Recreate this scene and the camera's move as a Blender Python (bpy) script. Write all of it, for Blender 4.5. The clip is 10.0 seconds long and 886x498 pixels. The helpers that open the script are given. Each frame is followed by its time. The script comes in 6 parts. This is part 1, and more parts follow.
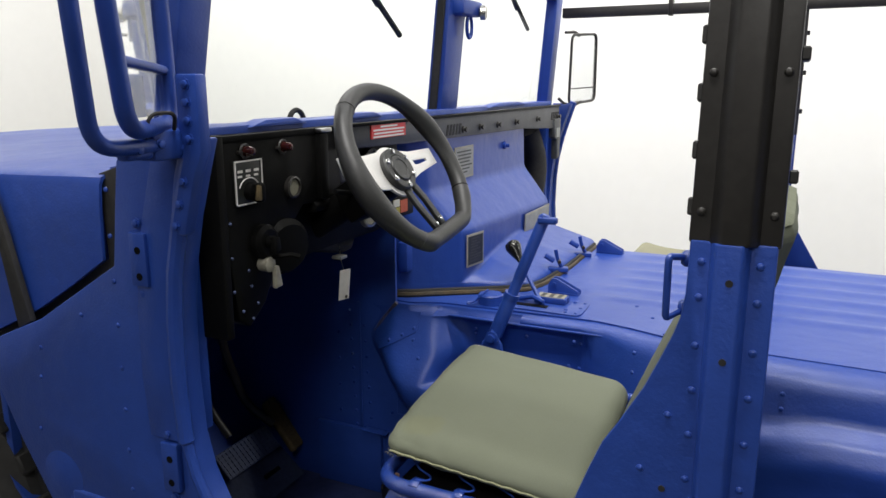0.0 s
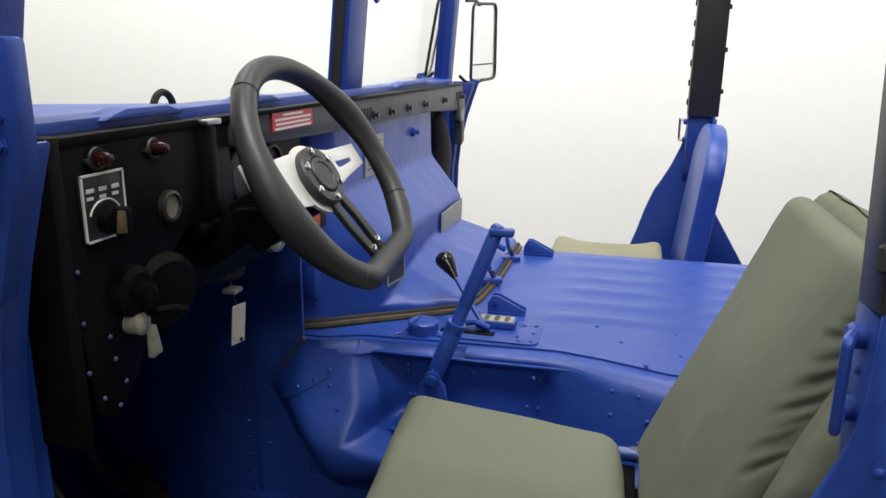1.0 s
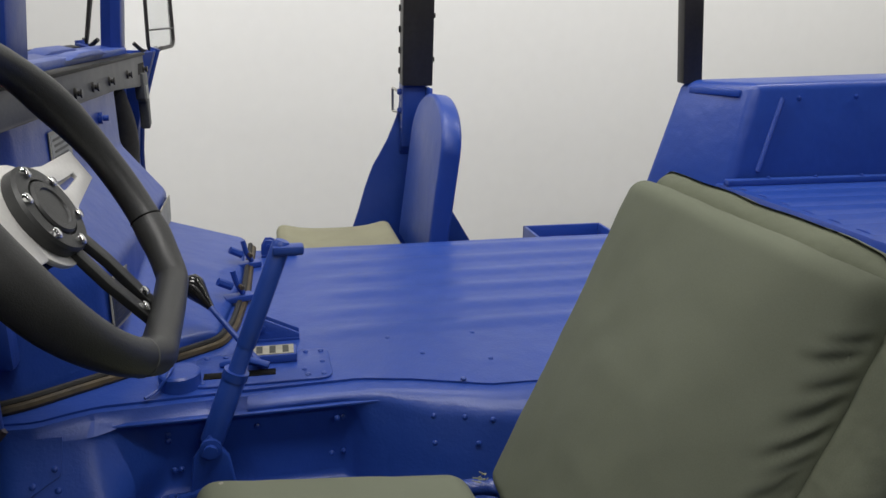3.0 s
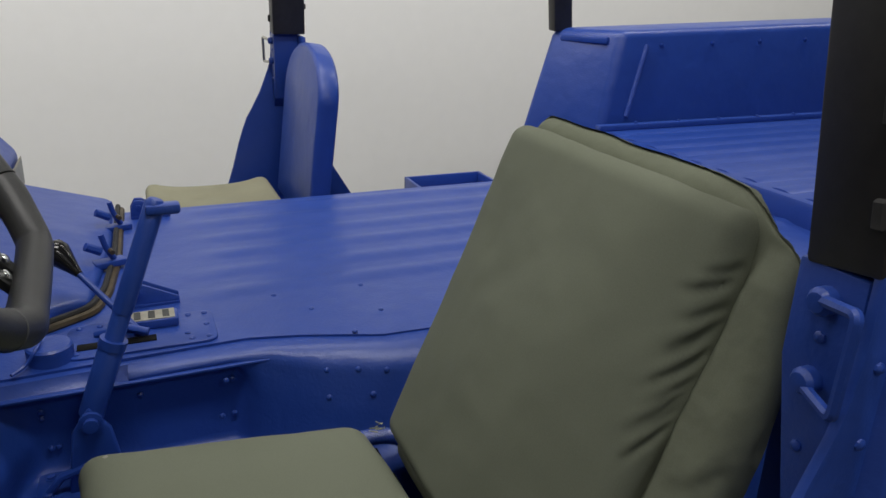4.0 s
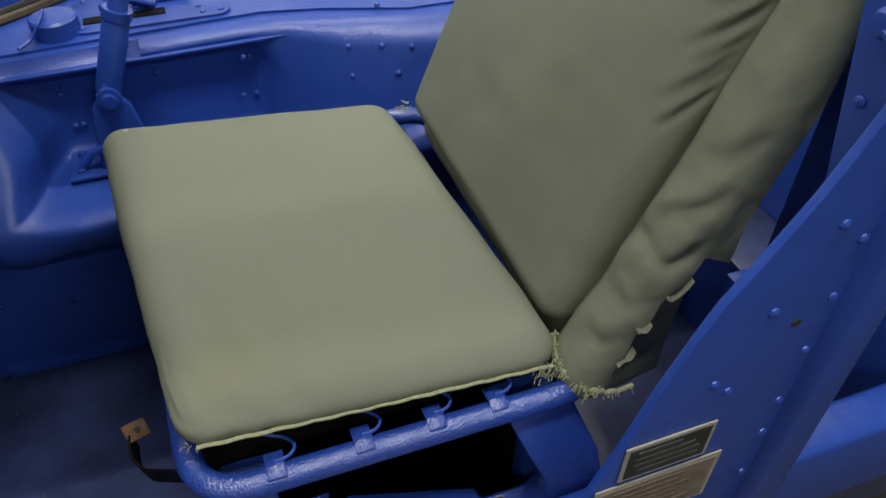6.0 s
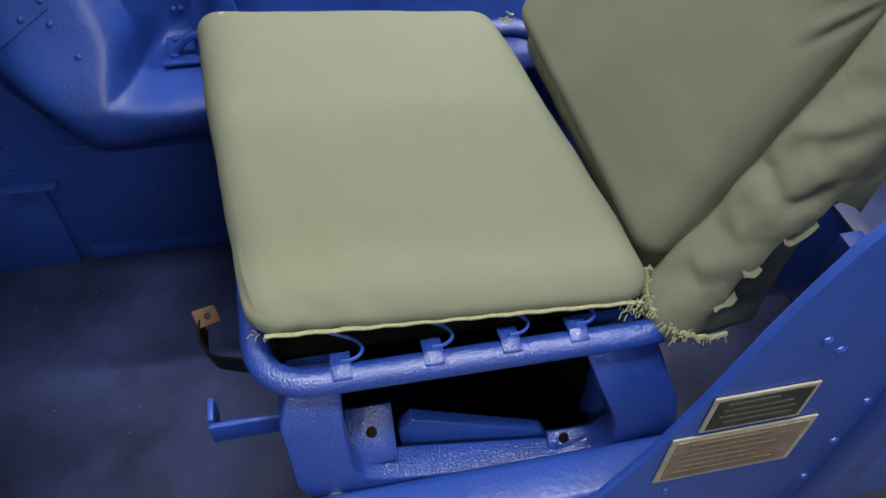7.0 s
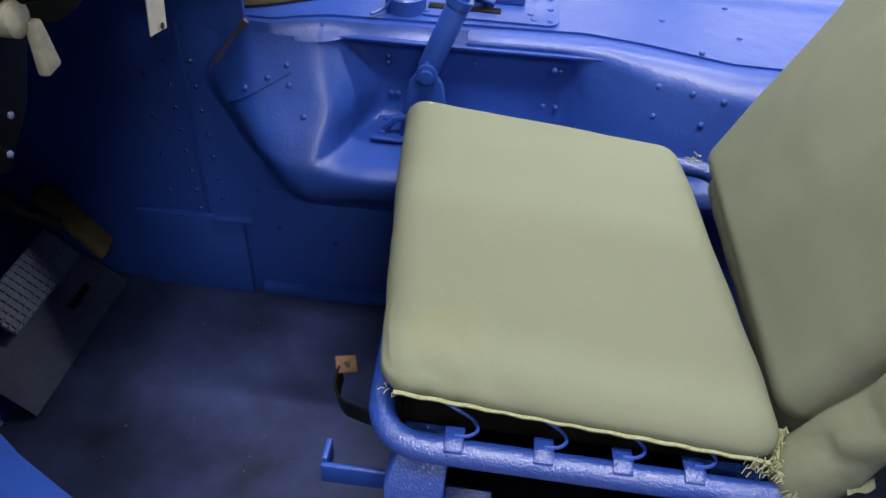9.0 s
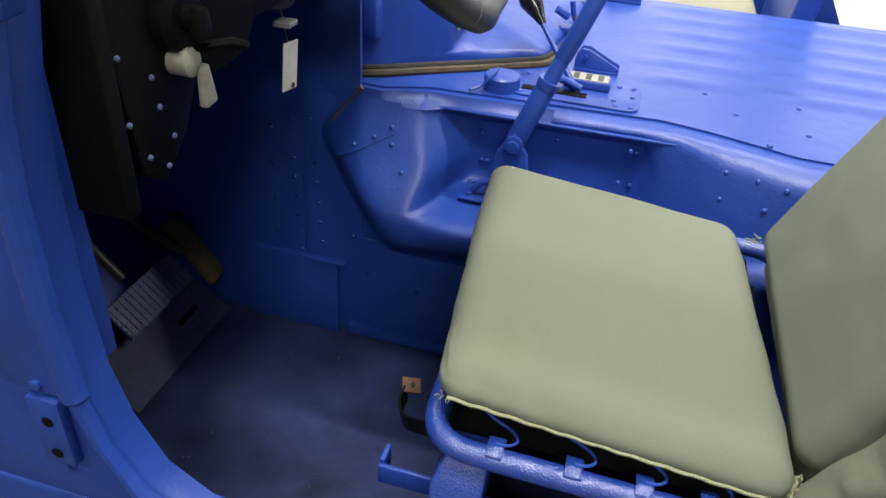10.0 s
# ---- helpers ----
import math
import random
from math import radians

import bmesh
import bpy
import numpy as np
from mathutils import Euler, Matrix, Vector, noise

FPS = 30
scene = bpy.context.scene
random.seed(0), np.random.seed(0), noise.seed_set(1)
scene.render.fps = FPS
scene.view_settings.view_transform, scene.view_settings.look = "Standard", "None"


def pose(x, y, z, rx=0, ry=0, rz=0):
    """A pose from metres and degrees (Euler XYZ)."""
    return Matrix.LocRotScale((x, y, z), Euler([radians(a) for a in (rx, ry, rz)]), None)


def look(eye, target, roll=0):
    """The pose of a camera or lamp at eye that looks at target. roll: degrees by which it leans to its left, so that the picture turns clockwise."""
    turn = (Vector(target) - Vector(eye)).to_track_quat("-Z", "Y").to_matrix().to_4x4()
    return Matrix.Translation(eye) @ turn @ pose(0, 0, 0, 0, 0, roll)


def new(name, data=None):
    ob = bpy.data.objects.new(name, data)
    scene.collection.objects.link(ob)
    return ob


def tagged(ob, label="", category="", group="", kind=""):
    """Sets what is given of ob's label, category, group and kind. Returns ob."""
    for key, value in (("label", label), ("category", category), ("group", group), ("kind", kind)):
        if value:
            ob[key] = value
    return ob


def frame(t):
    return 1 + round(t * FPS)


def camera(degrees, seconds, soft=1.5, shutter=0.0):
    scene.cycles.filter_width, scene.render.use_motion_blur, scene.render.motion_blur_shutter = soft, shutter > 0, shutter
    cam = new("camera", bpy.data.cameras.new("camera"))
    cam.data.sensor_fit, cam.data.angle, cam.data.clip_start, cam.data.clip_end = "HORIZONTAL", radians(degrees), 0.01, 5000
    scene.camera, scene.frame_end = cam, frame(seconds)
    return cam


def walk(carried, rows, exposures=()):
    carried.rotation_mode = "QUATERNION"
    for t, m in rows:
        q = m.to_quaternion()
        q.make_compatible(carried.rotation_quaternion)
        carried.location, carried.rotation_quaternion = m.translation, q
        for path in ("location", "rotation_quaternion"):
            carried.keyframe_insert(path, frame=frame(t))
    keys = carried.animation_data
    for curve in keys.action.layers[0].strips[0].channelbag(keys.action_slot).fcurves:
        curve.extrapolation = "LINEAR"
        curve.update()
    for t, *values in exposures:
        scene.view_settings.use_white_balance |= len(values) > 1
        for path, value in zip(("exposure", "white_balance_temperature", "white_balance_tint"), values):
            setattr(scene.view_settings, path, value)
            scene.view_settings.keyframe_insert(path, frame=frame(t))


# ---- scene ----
cam = camera(61.9, 10.0)
PATH = [
    (0, (-1.885, -0.102, 1.502), (-0.125, 0.739, 1.062), -0.1),
    (0.5, (-1.732, 0.051, 1.501), (0.097, 0.704, 1.024), 0.2),
    (1, (-1.588, 0.175, 1.500), (0.290, 0.646, 0.999), 0.5),
    (1.5, (-1.474, 0.277, 1.498), (0.437, 0.549, 0.977), 0.8),
    (2, (-1.394, 0.341, 1.499), (0.531, 0.355, 0.959), 1.1),
    (2.5, (-1.345, 0.377, 1.501), (0.563, 0.153, 0.944), 1.2),
    (4, (-1.321, 0.402, 1.494), (0.408, -0.328, 0.804), 1.5),
    (4.5, (-1.312, 0.387, 1.478), (0.327, -0.386, 0.631), 1.6),
    (5, (-1.307, 0.389, 1.473), (0.224, -0.356, 0.424), 1.3),
    (5.5, (-1.299, 0.383, 1.462), (0.147, -0.251, 0.235), 0.9),
    (6, (-1.298, 0.379, 1.437), (0.077, -0.122, 0.073), 0.2),
    (7.3, (-1.281, 0.394, 1.387), (0.030, 0.161, -0.105), 2.1),
    (7.5, (-1.281, 0.396, 1.388), (0.036, 0.199, -0.104), 2.5),
    (8, (-1.281, 0.394, 1.393), (0.101, 0.284, -0.048), 2.5),
    (8.5, (-1.293, 0.392, 1.400), (0.170, 0.389, 0.036), 2.9),
    (9, (-1.319, 0.387, 1.406), (0.211, 0.510, 0.125), 3.5),
    (9.5, (-1.364, 0.378, 1.417), (0.222, 0.627, 0.225), 3.7),
    (10, (-1.430, 0.345, 1.432), (0.186, 0.738, 0.321), 4.1),
]
walk(cam, [(t, look(eye, target, roll)) for t, eye, target, roll in PATH],
     exposures=[(0.0, -0.55), (1.5, -0.75), (2.5, -1.05), (4.0, -1.42), (4.7, -1.48), (5.5, -1.0), (6.2, -0.4), (7.4, 0.05), (10.0, 0.15)])

# ---- world and lights ----
world = bpy.data.worlds.new("showroom_air")
scene.world = world
world.use_nodes = True
world.node_tree.nodes["Background"].inputs[0].default_value = (0.9, 0.95, 1.0, 1)
world.node_tree.nodes["Background"].inputs[1].default_value = 0.02


def area_lamp(name, x, y, z, sx, sy, watts, rx=0, ry=0, colour=(1.0, 0.98, 0.95)):
    lamp = bpy.data.lights.new(name, "AREA")
    lamp.shape, lamp.size, lamp.size_y, lamp.energy, lamp.color = "RECTANGLE", sx, sy, watts, colour
    ob = new(name, lamp)
    ob.matrix_world = pose(x, y, z, rx, ry, 0)
    return ob


# lamps out of view, added where the side panels, footwell and seat need light
LAMPS = [(-3.6, 2.6, 52), (-4.2, -0.7, 76), (-1.3, 0.15, 100), (1.9, 1.8, 20)]
for lx, ly, lw in LAMPS:
    area_lamp("ceiling_lamp", lx, ly, 3.88, 0.5, 1.6, lw)
# unseen washers added along the white walls for brightness: tilted away from the truck
WASHERS = [(0.6, -4.4), (0.6, -2.2), (0.6, 0.0), (0.6, 2.2), (0.6, 4.4)]
WASH_TILT = 45
for lx, ly in WASHERS:
    area_lamp("wall_washer_lamp", lx + 0.03, ly, 3.80, 0.22, 1.2, 98, 0, -WASH_TILT)


# ---- materials ----
def mat(name, colour, rough=0.5, metal=0.0, grain=0.0, grain_scale=200.0, bump=0.0, bump_scale=300.0,
        stain=0.0, stain_scale=6.0, stain_colour=None, coat=0.0, spec=0.5, wave=0.0, wave_scale=9.0, bump_dist=0.001):
    m = bpy.data.materials.new(name)
    m.use_nodes = True
    nt = m.node_tree
    p = nt.nodes["Principled BSDF"]
    p.inputs["Base Color"].default_value = (*colour, 1)
    p.inputs["Roughness"].default_value = rough
    p.inputs["Metallic"].default_value = metal
    p.inputs["Coat Weight"].default_value = coat
    p.inputs["Coat Roughness"].default_value = 0.15
    p.inputs["Specular IOR Level"].default_value = spec
    tc = nt.nodes.new("ShaderNodeTexCoord")
    geo = nt.nodes.new("ShaderNodeNewGeometry")
    out = None
    if grain or stain:
        n1 = nt.nodes.new("ShaderNodeTexNoise")
        n1.inputs["Scale"].default_value = grain_scale
        n1.inputs["Detail"].default_value = 3
        n2 = nt.nodes.new("ShaderNodeTexNoise")
        n2.inputs["Scale"].default_value = stain_scale
        n2.inputs["Detail"].default_value = 6
        n2.inputs["Roughness"].default_value = 0.65
        for n in (n1, n2):
            nt.links.new(geo.outputs["Position"], n.inputs["Vector"])
        r2 = nt.nodes.new("ShaderNodeValToRGB")
        r2.color_ramp.elements[0].position, r2.color_ramp.elements[1].position = 0.38, 0.68
        nt.links.new(n2.outputs["Fac"], r2.inputs["Fac"])
        mx = nt.nodes.new("ShaderNodeMix")
        mx.data_type = "RGBA"
        sc = stain_colour or tuple(c * 0.6 for c in colour)
        mx.inputs[6].default_value = (*colour, 1)
        mx.inputs[7].default_value = (*sc, 1)
        ml = nt.nodes.new("ShaderNodeMath")
        ml.operation = "MULTIPLY"
        ml.inputs[1].default_value = stain
        nt.links.new(r2.outputs["Color"], ml.inputs[0])
        nt.links.new(ml.outputs[0], mx.inputs[0])
        mg = nt.nodes.new("ShaderNodeMix")
        mg.data_type = "RGBA"
        mg.blend_type = "MULTIPLY"
        mg.inputs[0].default_value = 1.0
        rg = nt.nodes.new("ShaderNodeMapRange")
        rg.inputs["From Min"].default_value, rg.inputs["From Max"].default_value = 0.25, 0.75
        rg.inputs["To Min"].default_value, rg.inputs["To Max"].default_value = 1 - grain, 1 + grain * 0.5
        nt.links.new(n1.outputs["Fac"], rg.inputs["Value"])
        nt.links.new(mx.outputs[2], mg.inputs[6])
        nt.links.new(rg.outputs[0], mg.inputs[7])
        nt.links.new(mg.outputs[2], p.inputs["Base Color"])
        rr = nt.nodes.new("ShaderNodeMapRange")
        rr.inputs["To Min"].default_value, rr.inputs["To Max"].default_value = max(rough - 0.12, 0.02), min(rough + 0.14, 1)
        nt.links.new(n2.outputs["Fac"], rr.inputs["Value"])
        nt.links.new(rr.outputs[0], p.inputs["Roughness"])
    if bump:
        nb = nt.nodes.new("ShaderNodeTexNoise")
        nb.inputs["Scale"].default_value = bump_scale
        nb.inputs["Detail"].default_value = 4
        nt.links.new(geo.outputs["Position"], nb.inputs["Vector"])
        b = nt.nodes.new("ShaderNodeBump")
        b.inputs["Strength"].default_value = bump
        b.inputs["Distance"].default_value = bump_dist
        nt.links.new(nb.outputs["Fac"], b.inputs["Height"])
        if wave:
            nw = nt.nodes.new("ShaderNodeTexNoise")
            nw.inputs["Scale"].default_value = wave_scale
            nw.inputs["Detail"].default_value = 2
            nt.links.new(geo.outputs["Position"], nw.inputs["Vector"])
            bw = nt.nodes.new("ShaderNodeBump")
            bw.inputs["Strength"].default_value = wave
            bw.inputs["Distance"].default_value = 0.012
            nt.links.new(nw.outputs["Fac"], bw.inputs["Height"])
            nt.links.new(bw.outputs["Normal"], b.inputs["Normal"])
        nt.links.new(b.outputs["Normal"], p.inputs["Normal"])
    return m


BLUE_RGB = (0.018, 0.060, 0.325)
blue = mat("blue_paint", BLUE_RGB, 0.38, spec=0.55, grain=0.05, grain_scale=45, bump=0.4, bump_scale=190, stain=0.3, stain_scale=4,
           stain_colour=(0.016, 0.054, 0.30), bump_dist=0.0012, wave=0.35, wave_scale=11)
blue_rough = mat("blue_paint_on_rough_steel", (0.020, 0.056, 0.30), 0.16, grain=0.12, grain_scale=160, bump=1.0, bump_scale=480, spec=1.0,
                 stain=0.2, stain_scale=9, bump_dist=0.0012)
blue_floor = mat("worn_blue_floor_paint", (0.050, 0.068, 0.185), 0.33, grain=0.12, grain_scale=60, bump=0.15, bump_scale=160,
                 stain=0.95, stain_scale=2.6, stain_colour=(0.012, 0.014, 0.026), wave=0.3, wave_scale=14)
fabric = mat("olive_canvas", (0.172, 0.187, 0.137), 0.85, grain=0.10, grain_scale=900, bump=0.35, bump_scale=1500, stain=0.35,
             stain_scale=3.5, stain_colour=(0.148, 0.162, 0.113), spec=0.2, bump_dist=0.0006)
fabric_creased = mat("creased_olive_canvas", (0.168, 0.182, 0.130), 0.85, grain=0.10, grain_scale=900, bump=0.35, bump_scale=1500, stain=0.5,
                     stain_scale=9, stain_colour=(0.140, 0.152, 0.105), spec=0.2, bump_dist=0.0006, wave=0.3, wave_scale=30)
fabric_pale = mat("pale_torn_canvas", (0.185, 0.196, 0.135), 0.9, grain=0.2, grain_scale=500, bump=0.4, bump_scale=900, spec=0.2, bump_dist=0.0006)
fray = mat("frayed_yellow_thread", (0.33, 0.34, 0.20), 0.9, grain=0.3, grain_scale=400, bump=0.3)
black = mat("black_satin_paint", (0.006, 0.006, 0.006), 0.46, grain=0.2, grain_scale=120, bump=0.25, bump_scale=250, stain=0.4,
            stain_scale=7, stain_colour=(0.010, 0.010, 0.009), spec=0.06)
black_metal = mat("black_pillar_paint", (0.028, 0.026, 0.024), 0.40, grain=0.2, grain_scale=80, bump=0.2, bump_scale=140, stain=0.5,
                  stain_scale=6, stain_colour=(0.038, 0.035, 0.032))
grey_dash = mat("dark_grey_dash_rail_paint", (0.085, 0.088, 0.09), 0.5, grain=0.15, grain_scale=150, bump=0.2, bump_scale=300, stain=0.4,
                stain_scale=8)
leather = mat("black_leatherette", (0.032, 0.033, 0.033), 0.40, grain=0.15, grain_scale=300, bump=0.4, bump_scale=700, stain=0.3,
              stain_scale=12, stain_colour=(0.05, 0.05, 0.048), bump_dist=0.0006)
rubber = mat("black_rubber", (0.02, 0.02, 0.02), 0.75, grain=0.3, grain_scale=60, bump=0.4, bump_scale=120, stain=0.5, stain_scale=8,
             stain_colour=(0.05, 0.045, 0.04))
silver = mat("brushed_aluminium", (0.78, 0.77, 0.74), 0.35, metal=0.15, grain=0.06, grain_scale=250, bump=0.1, bump_scale=500)
steel = mat("bare_steel", (0.55, 0.54, 0.50), 0.3, metal=1.0, grain=0.2, grain_scale=100, stain=0.3, stain_scale=20)
chrome = mat("chrome", (0.85, 0.85, 0.85), 0.08, metal=1.0)
plate_grey = mat("engraved_grey_plate", (0.34, 0.35, 0.33), 0.45, metal=0.3, grain=0.2, grain_scale=80, stain=0.5, stain_scale=20)
plate_black = mat("black_data_plate", (0.014, 0.016, 0.014), 0.4, grain=0.3, grain_scale=90, stain=0.5, stain_scale=25,
                  stain_colour=(0.05, 0.052, 0.042))
plate_brown = mat("faded_brown_data_plate", (0.15, 0.115, 0.085), 0.5, grain=0.3, grain_scale=90, stain=0.8, stain_scale=22,
                  stain_colour=(0.25, 0.21, 0.17))
plate_edge = mat("pale_plate_border", (0.36, 0.345, 0.28), 0.5, grain=0.2, grain_scale=100, stain=0.3, stain_scale=30)
red = mat("red_decal", (0.62, 0.03, 0.03), 0.4, grain=0.08, grain_scale=60)
faded_ink = mat("faded_grey_ink", (0.060, 0.060, 0.053), 0.5, grain=0.3, grain_scale=200)
brown_ink = mat("faded_brown_ink", (0.135, 0.100, 0.073), 0.5, grain=0.3, grain_scale=200)
white_ink = mat("white_ink", (0.75, 0.72, 0.68), 0.5)
paper = mat("aged_paper_tag", (0.62, 0.60, 0.52), 0.7, grain=0.08, grain_scale=80, stain=0.3, stain_scale=25)
pad_tan = mat("worn_tan_pedal_rubber", (0.13, 0.095, 0.04), 0.8, grain=0.3, grain_scale=120, bump=0.4, bump_scale=200, stain=0.6,
              stain_scale=18, stain_colour=(0.06, 0.042, 0.018))
pedal_grey = mat("grey_blue_pedal_metal", (0.075, 0.10, 0.20), 0.45, grain=0.2, grain_scale=90, bump=0.2, stain=0.5, stain_scale=14)
worn_edge_paint = mat("worn_brown_primer", (0.085, 0.075, 0.085), 0.6, grain=0.3, grain_scale=80, bump=0.3, stain=0.8, stain_scale=22, stain_colour=(0.035, 0.06, 0.26))
brass = mat("aged_brass_seal", (0.085, 0.060, 0.026), 0.5, metal=0.2, grain=0.3, grain_scale=70, bump=0.4, bump_scale=120, stain=0.7,
            stain_scale=14, stain_colour=(0.04, 0.035, 0.03))
orange_dirt = mat("tan_webbing", (0.095, 0.050, 0.028), 0.85, grain=0.3, grain_scale=150)
lens_amber = mat("amber_lens", (0.45, 0.10, 0.02), 0.2)
lens_clear = mat("dusty_gauge_glass", (0.30, 0.29, 0.22), 0.15, grain=0.2, grain_scale=60, stain=0.5, stain_scale=40)
lens_red = mat("dark_red_jewel", (0.035, 0.007, 0.006), 0.08)
mirror_glass = mat("mirror_glass", (0.92, 0.93, 0.93), 0.02, metal=1.0)
wall_white = mat("white_showroom_wall", (0.80, 0.80, 0.78), 0.8, grain=0.015, grain_scale=12, stain=0.12, stain_scale=0.8,
                 stain_colour=(0.74, 0.74, 0.72), spec=0.2)
# ceiling is out of view; its dark grey is there to cut bounced light
ceiling_dark = mat("dark_unseen_ceiling", (0.07, 0.07, 0.07), 0.9, grain=0.02, grain_scale=20)
# greys for the unseen west and south walls, chosen to weaken bounced light
wall_mid = mat("grey_hall_wall", (0.15, 0.15, 0.148), 0.8, grain=0.03, grain_scale=15, stain=0.2, stain_scale=1.2)
wall_grey = mat("dark_grey_hall_wall", (0.13, 0.135, 0.14), 0.8, grain=0.03, grain_scale=15, stain=0.3, stain_scale=1.2)
housing_white = mat("white_lamp_housing", (0.75, 0.75, 0.74), 0.5, grain=0.02, grain_scale=20)
concrete = mat("polished_concrete", (0.10, 0.10, 0.098), 0.4, grain=0.15, grain_scale=40, bump=0.1, stain=0.5, stain_scale=1.5)

glass = bpy.data.materials.new("clear_windshield_glass")
glass.use_nodes = True
gnt = glass.node_tree
gnt.nodes.remove(gnt.nodes["Principled BSDF"])
gtr, ggl, gfr, gmx = (gnt.nodes.new(k) for k in ("ShaderNodeBsdfTransparent", "ShaderNodeBsdfGlossy", "ShaderNodeFresnel", "ShaderNodeMixShader"))
gtr.inputs[0].default_value = (0.93, 0.95, 0.94, 1)
ggl.inputs["Roughness"].default_value = 0.02
gfr.inputs[0].default_value = 1.04
gnt.links.new(gfr.outputs[0], gmx.inputs[0])
gnt.links.new(gtr.outputs[0], gmx.inputs[1])
gnt.links.new(ggl.outputs[0], gmx.inputs[2])
gnt.links.new(gmx.outputs[0], gnt.nodes["Material Output"].inputs[0])

lamp_face = bpy.data.materials.new("lit_lamp_diffuser")
lamp_face.use_nodes = True
lamp_face.node_tree.nodes["Principled BSDF"].inputs["Emission Color"].default_value = (1, 0.98, 0.95, 1)
lamp_face.node_tree.nodes["Principled BSDF"].inputs["Emission Strength"].default_value = 6.0


# ---- mesh helpers ----
def finish(name, bm, material, parent=None, label="", angle=35, recalc=True):
    if recalc:
        bmesh.ops.recalc_face_normals(bm, faces=bm.faces[:])
    me = bpy.data.meshes.new(name)
    bm.to_mesh(me)
    bm.free()
    for poly in me.polygons:
        poly.use_smooth = True
    me.set_sharp_from_angle(angle=radians(angle))
    if material:
        me.materials.append(material)
    ob = new(name, me)
    if parent:
        ob.parent = parent
    if label:
        ob["label"] = label
    return ob


def part(name, bm, material, parent, label="", angle=35):
    return finish(name, bm, material, parent, label, angle)


def thing(name, label, category, at=(0, 0, 0), group="", kind=""):
    e = new(name)
    e.empty_display_size = 0.05
    e.location = at
    return tagged(e, label, category, group, kind)


def child(name, mesh, parent, m, label=""):
    ob = new(name, mesh)
    ob.parent = parent
    ob.matrix_basis = m
    if label:
        ob["label"] = label
    return ob


def bevel(bm, w, seg=2, angle=30):
    if w > 0:
        edges = [e for e in bm.edges if len(e.link_faces) == 2 and e.calc_face_angle(0) > radians(angle)]
        bmesh.ops.bevel(bm, geom=edges, offset=w, segments=seg, profile=0.5, affect="EDGES", clamp_overlap=True)
    return bm


def box(x0, x1, y0, y1, z0, z1, bev=0.003, seg=2, m=None):
    bm = bmesh.new()
    bmesh.ops.create_cube(bm, size=1)
    for v in bm.verts:
        v.co = Vector(((x0 + x1) / 2 + v.co.x * (x1 - x0), (y0 + y1) / 2 + v.co.y * (y1 - y0), (z0 + z1) / 2 + v.co.z * (z1 - z0)))
    bevel(bm, bev, seg)
    if m:
        bm.transform(m)
    return bm


def prism(pts, axis, a, b, bev=0.003, seg=2, m=None):
    """A polygon in the plane across axis, from a to b along it. Points: (y, z), (x, z) or (x, y)."""
    i = "xyz".index(axis)

    def co(p, d):
        c = list(p)
        c.insert(i, d)
        return c
    bm = bmesh.new()
    lo = [bm.verts.new(co(p, a)) for p in pts]
    hi = [bm.verts.new(co(p, b)) for p in pts]
    n = len(pts)
    bm.faces.new(lo)
    bm.faces.new(hi[::-1])
    for k in range(n):
        bm.faces.new((lo[k], lo[(k + 1) % n], hi[(k + 1) % n], hi[k]))
    bmesh.ops.recalc_face_normals(bm, faces=bm.faces[:])
    bevel(bm, bev, seg)
    if m:
        bm.transform(m)
    return bm


def ring_prism(outer, inner, axis, a, b, bev=0.002, m=None):
    """A frame: two loops with as many points each, joined into a plate with an opening."""
    i = "xyz".index(axis)
    bm = bmesh.new()
    loops = []
    for loop, d in ((outer, a), (inner, a), (outer, b), (inner, b)):
        vs = []
        for p in loop:
            c = list(p)
            c.insert(i, d)
            vs.append(bm.verts.new(c))
        loops.append(vs)
    n = len(outer)
    for k in range(n):
        j = (k + 1) % n
        for p, q in ((0, 1), (2, 3), (0, 2), (1, 3)):
            bm.faces.new((loops[p][k], loops[p][j], loops[q][j], loops[q][k]))
    bmesh.ops.recalc_face_normals(bm, faces=bm.faces[:])
    bevel(bm, bev, 2)
    if m:
        bm.transform(m)
    return bm


def fillet(pts, rad, n=5, closed=False):
    pts = [Vector(p) for p in pts]
    out = []
    for k, p in enumerate(pts):
        if not closed and k in (0, len(pts) - 1):
            out.append(p)
            continue
        a, b = pts[k - 1] - p, pts[(k + 1) % len(pts)] - p
        r = min(rad, a.length * 0.49, b.length * 0.49)
        s, e = p + a.normalized() * r, p + b.normalized() * r
        for j in range(n + 1):
            u = j / n
            out.append(s * (1 - u) ** 2 + p * 2 * u * (1 - u) + e * u * u)
    return out


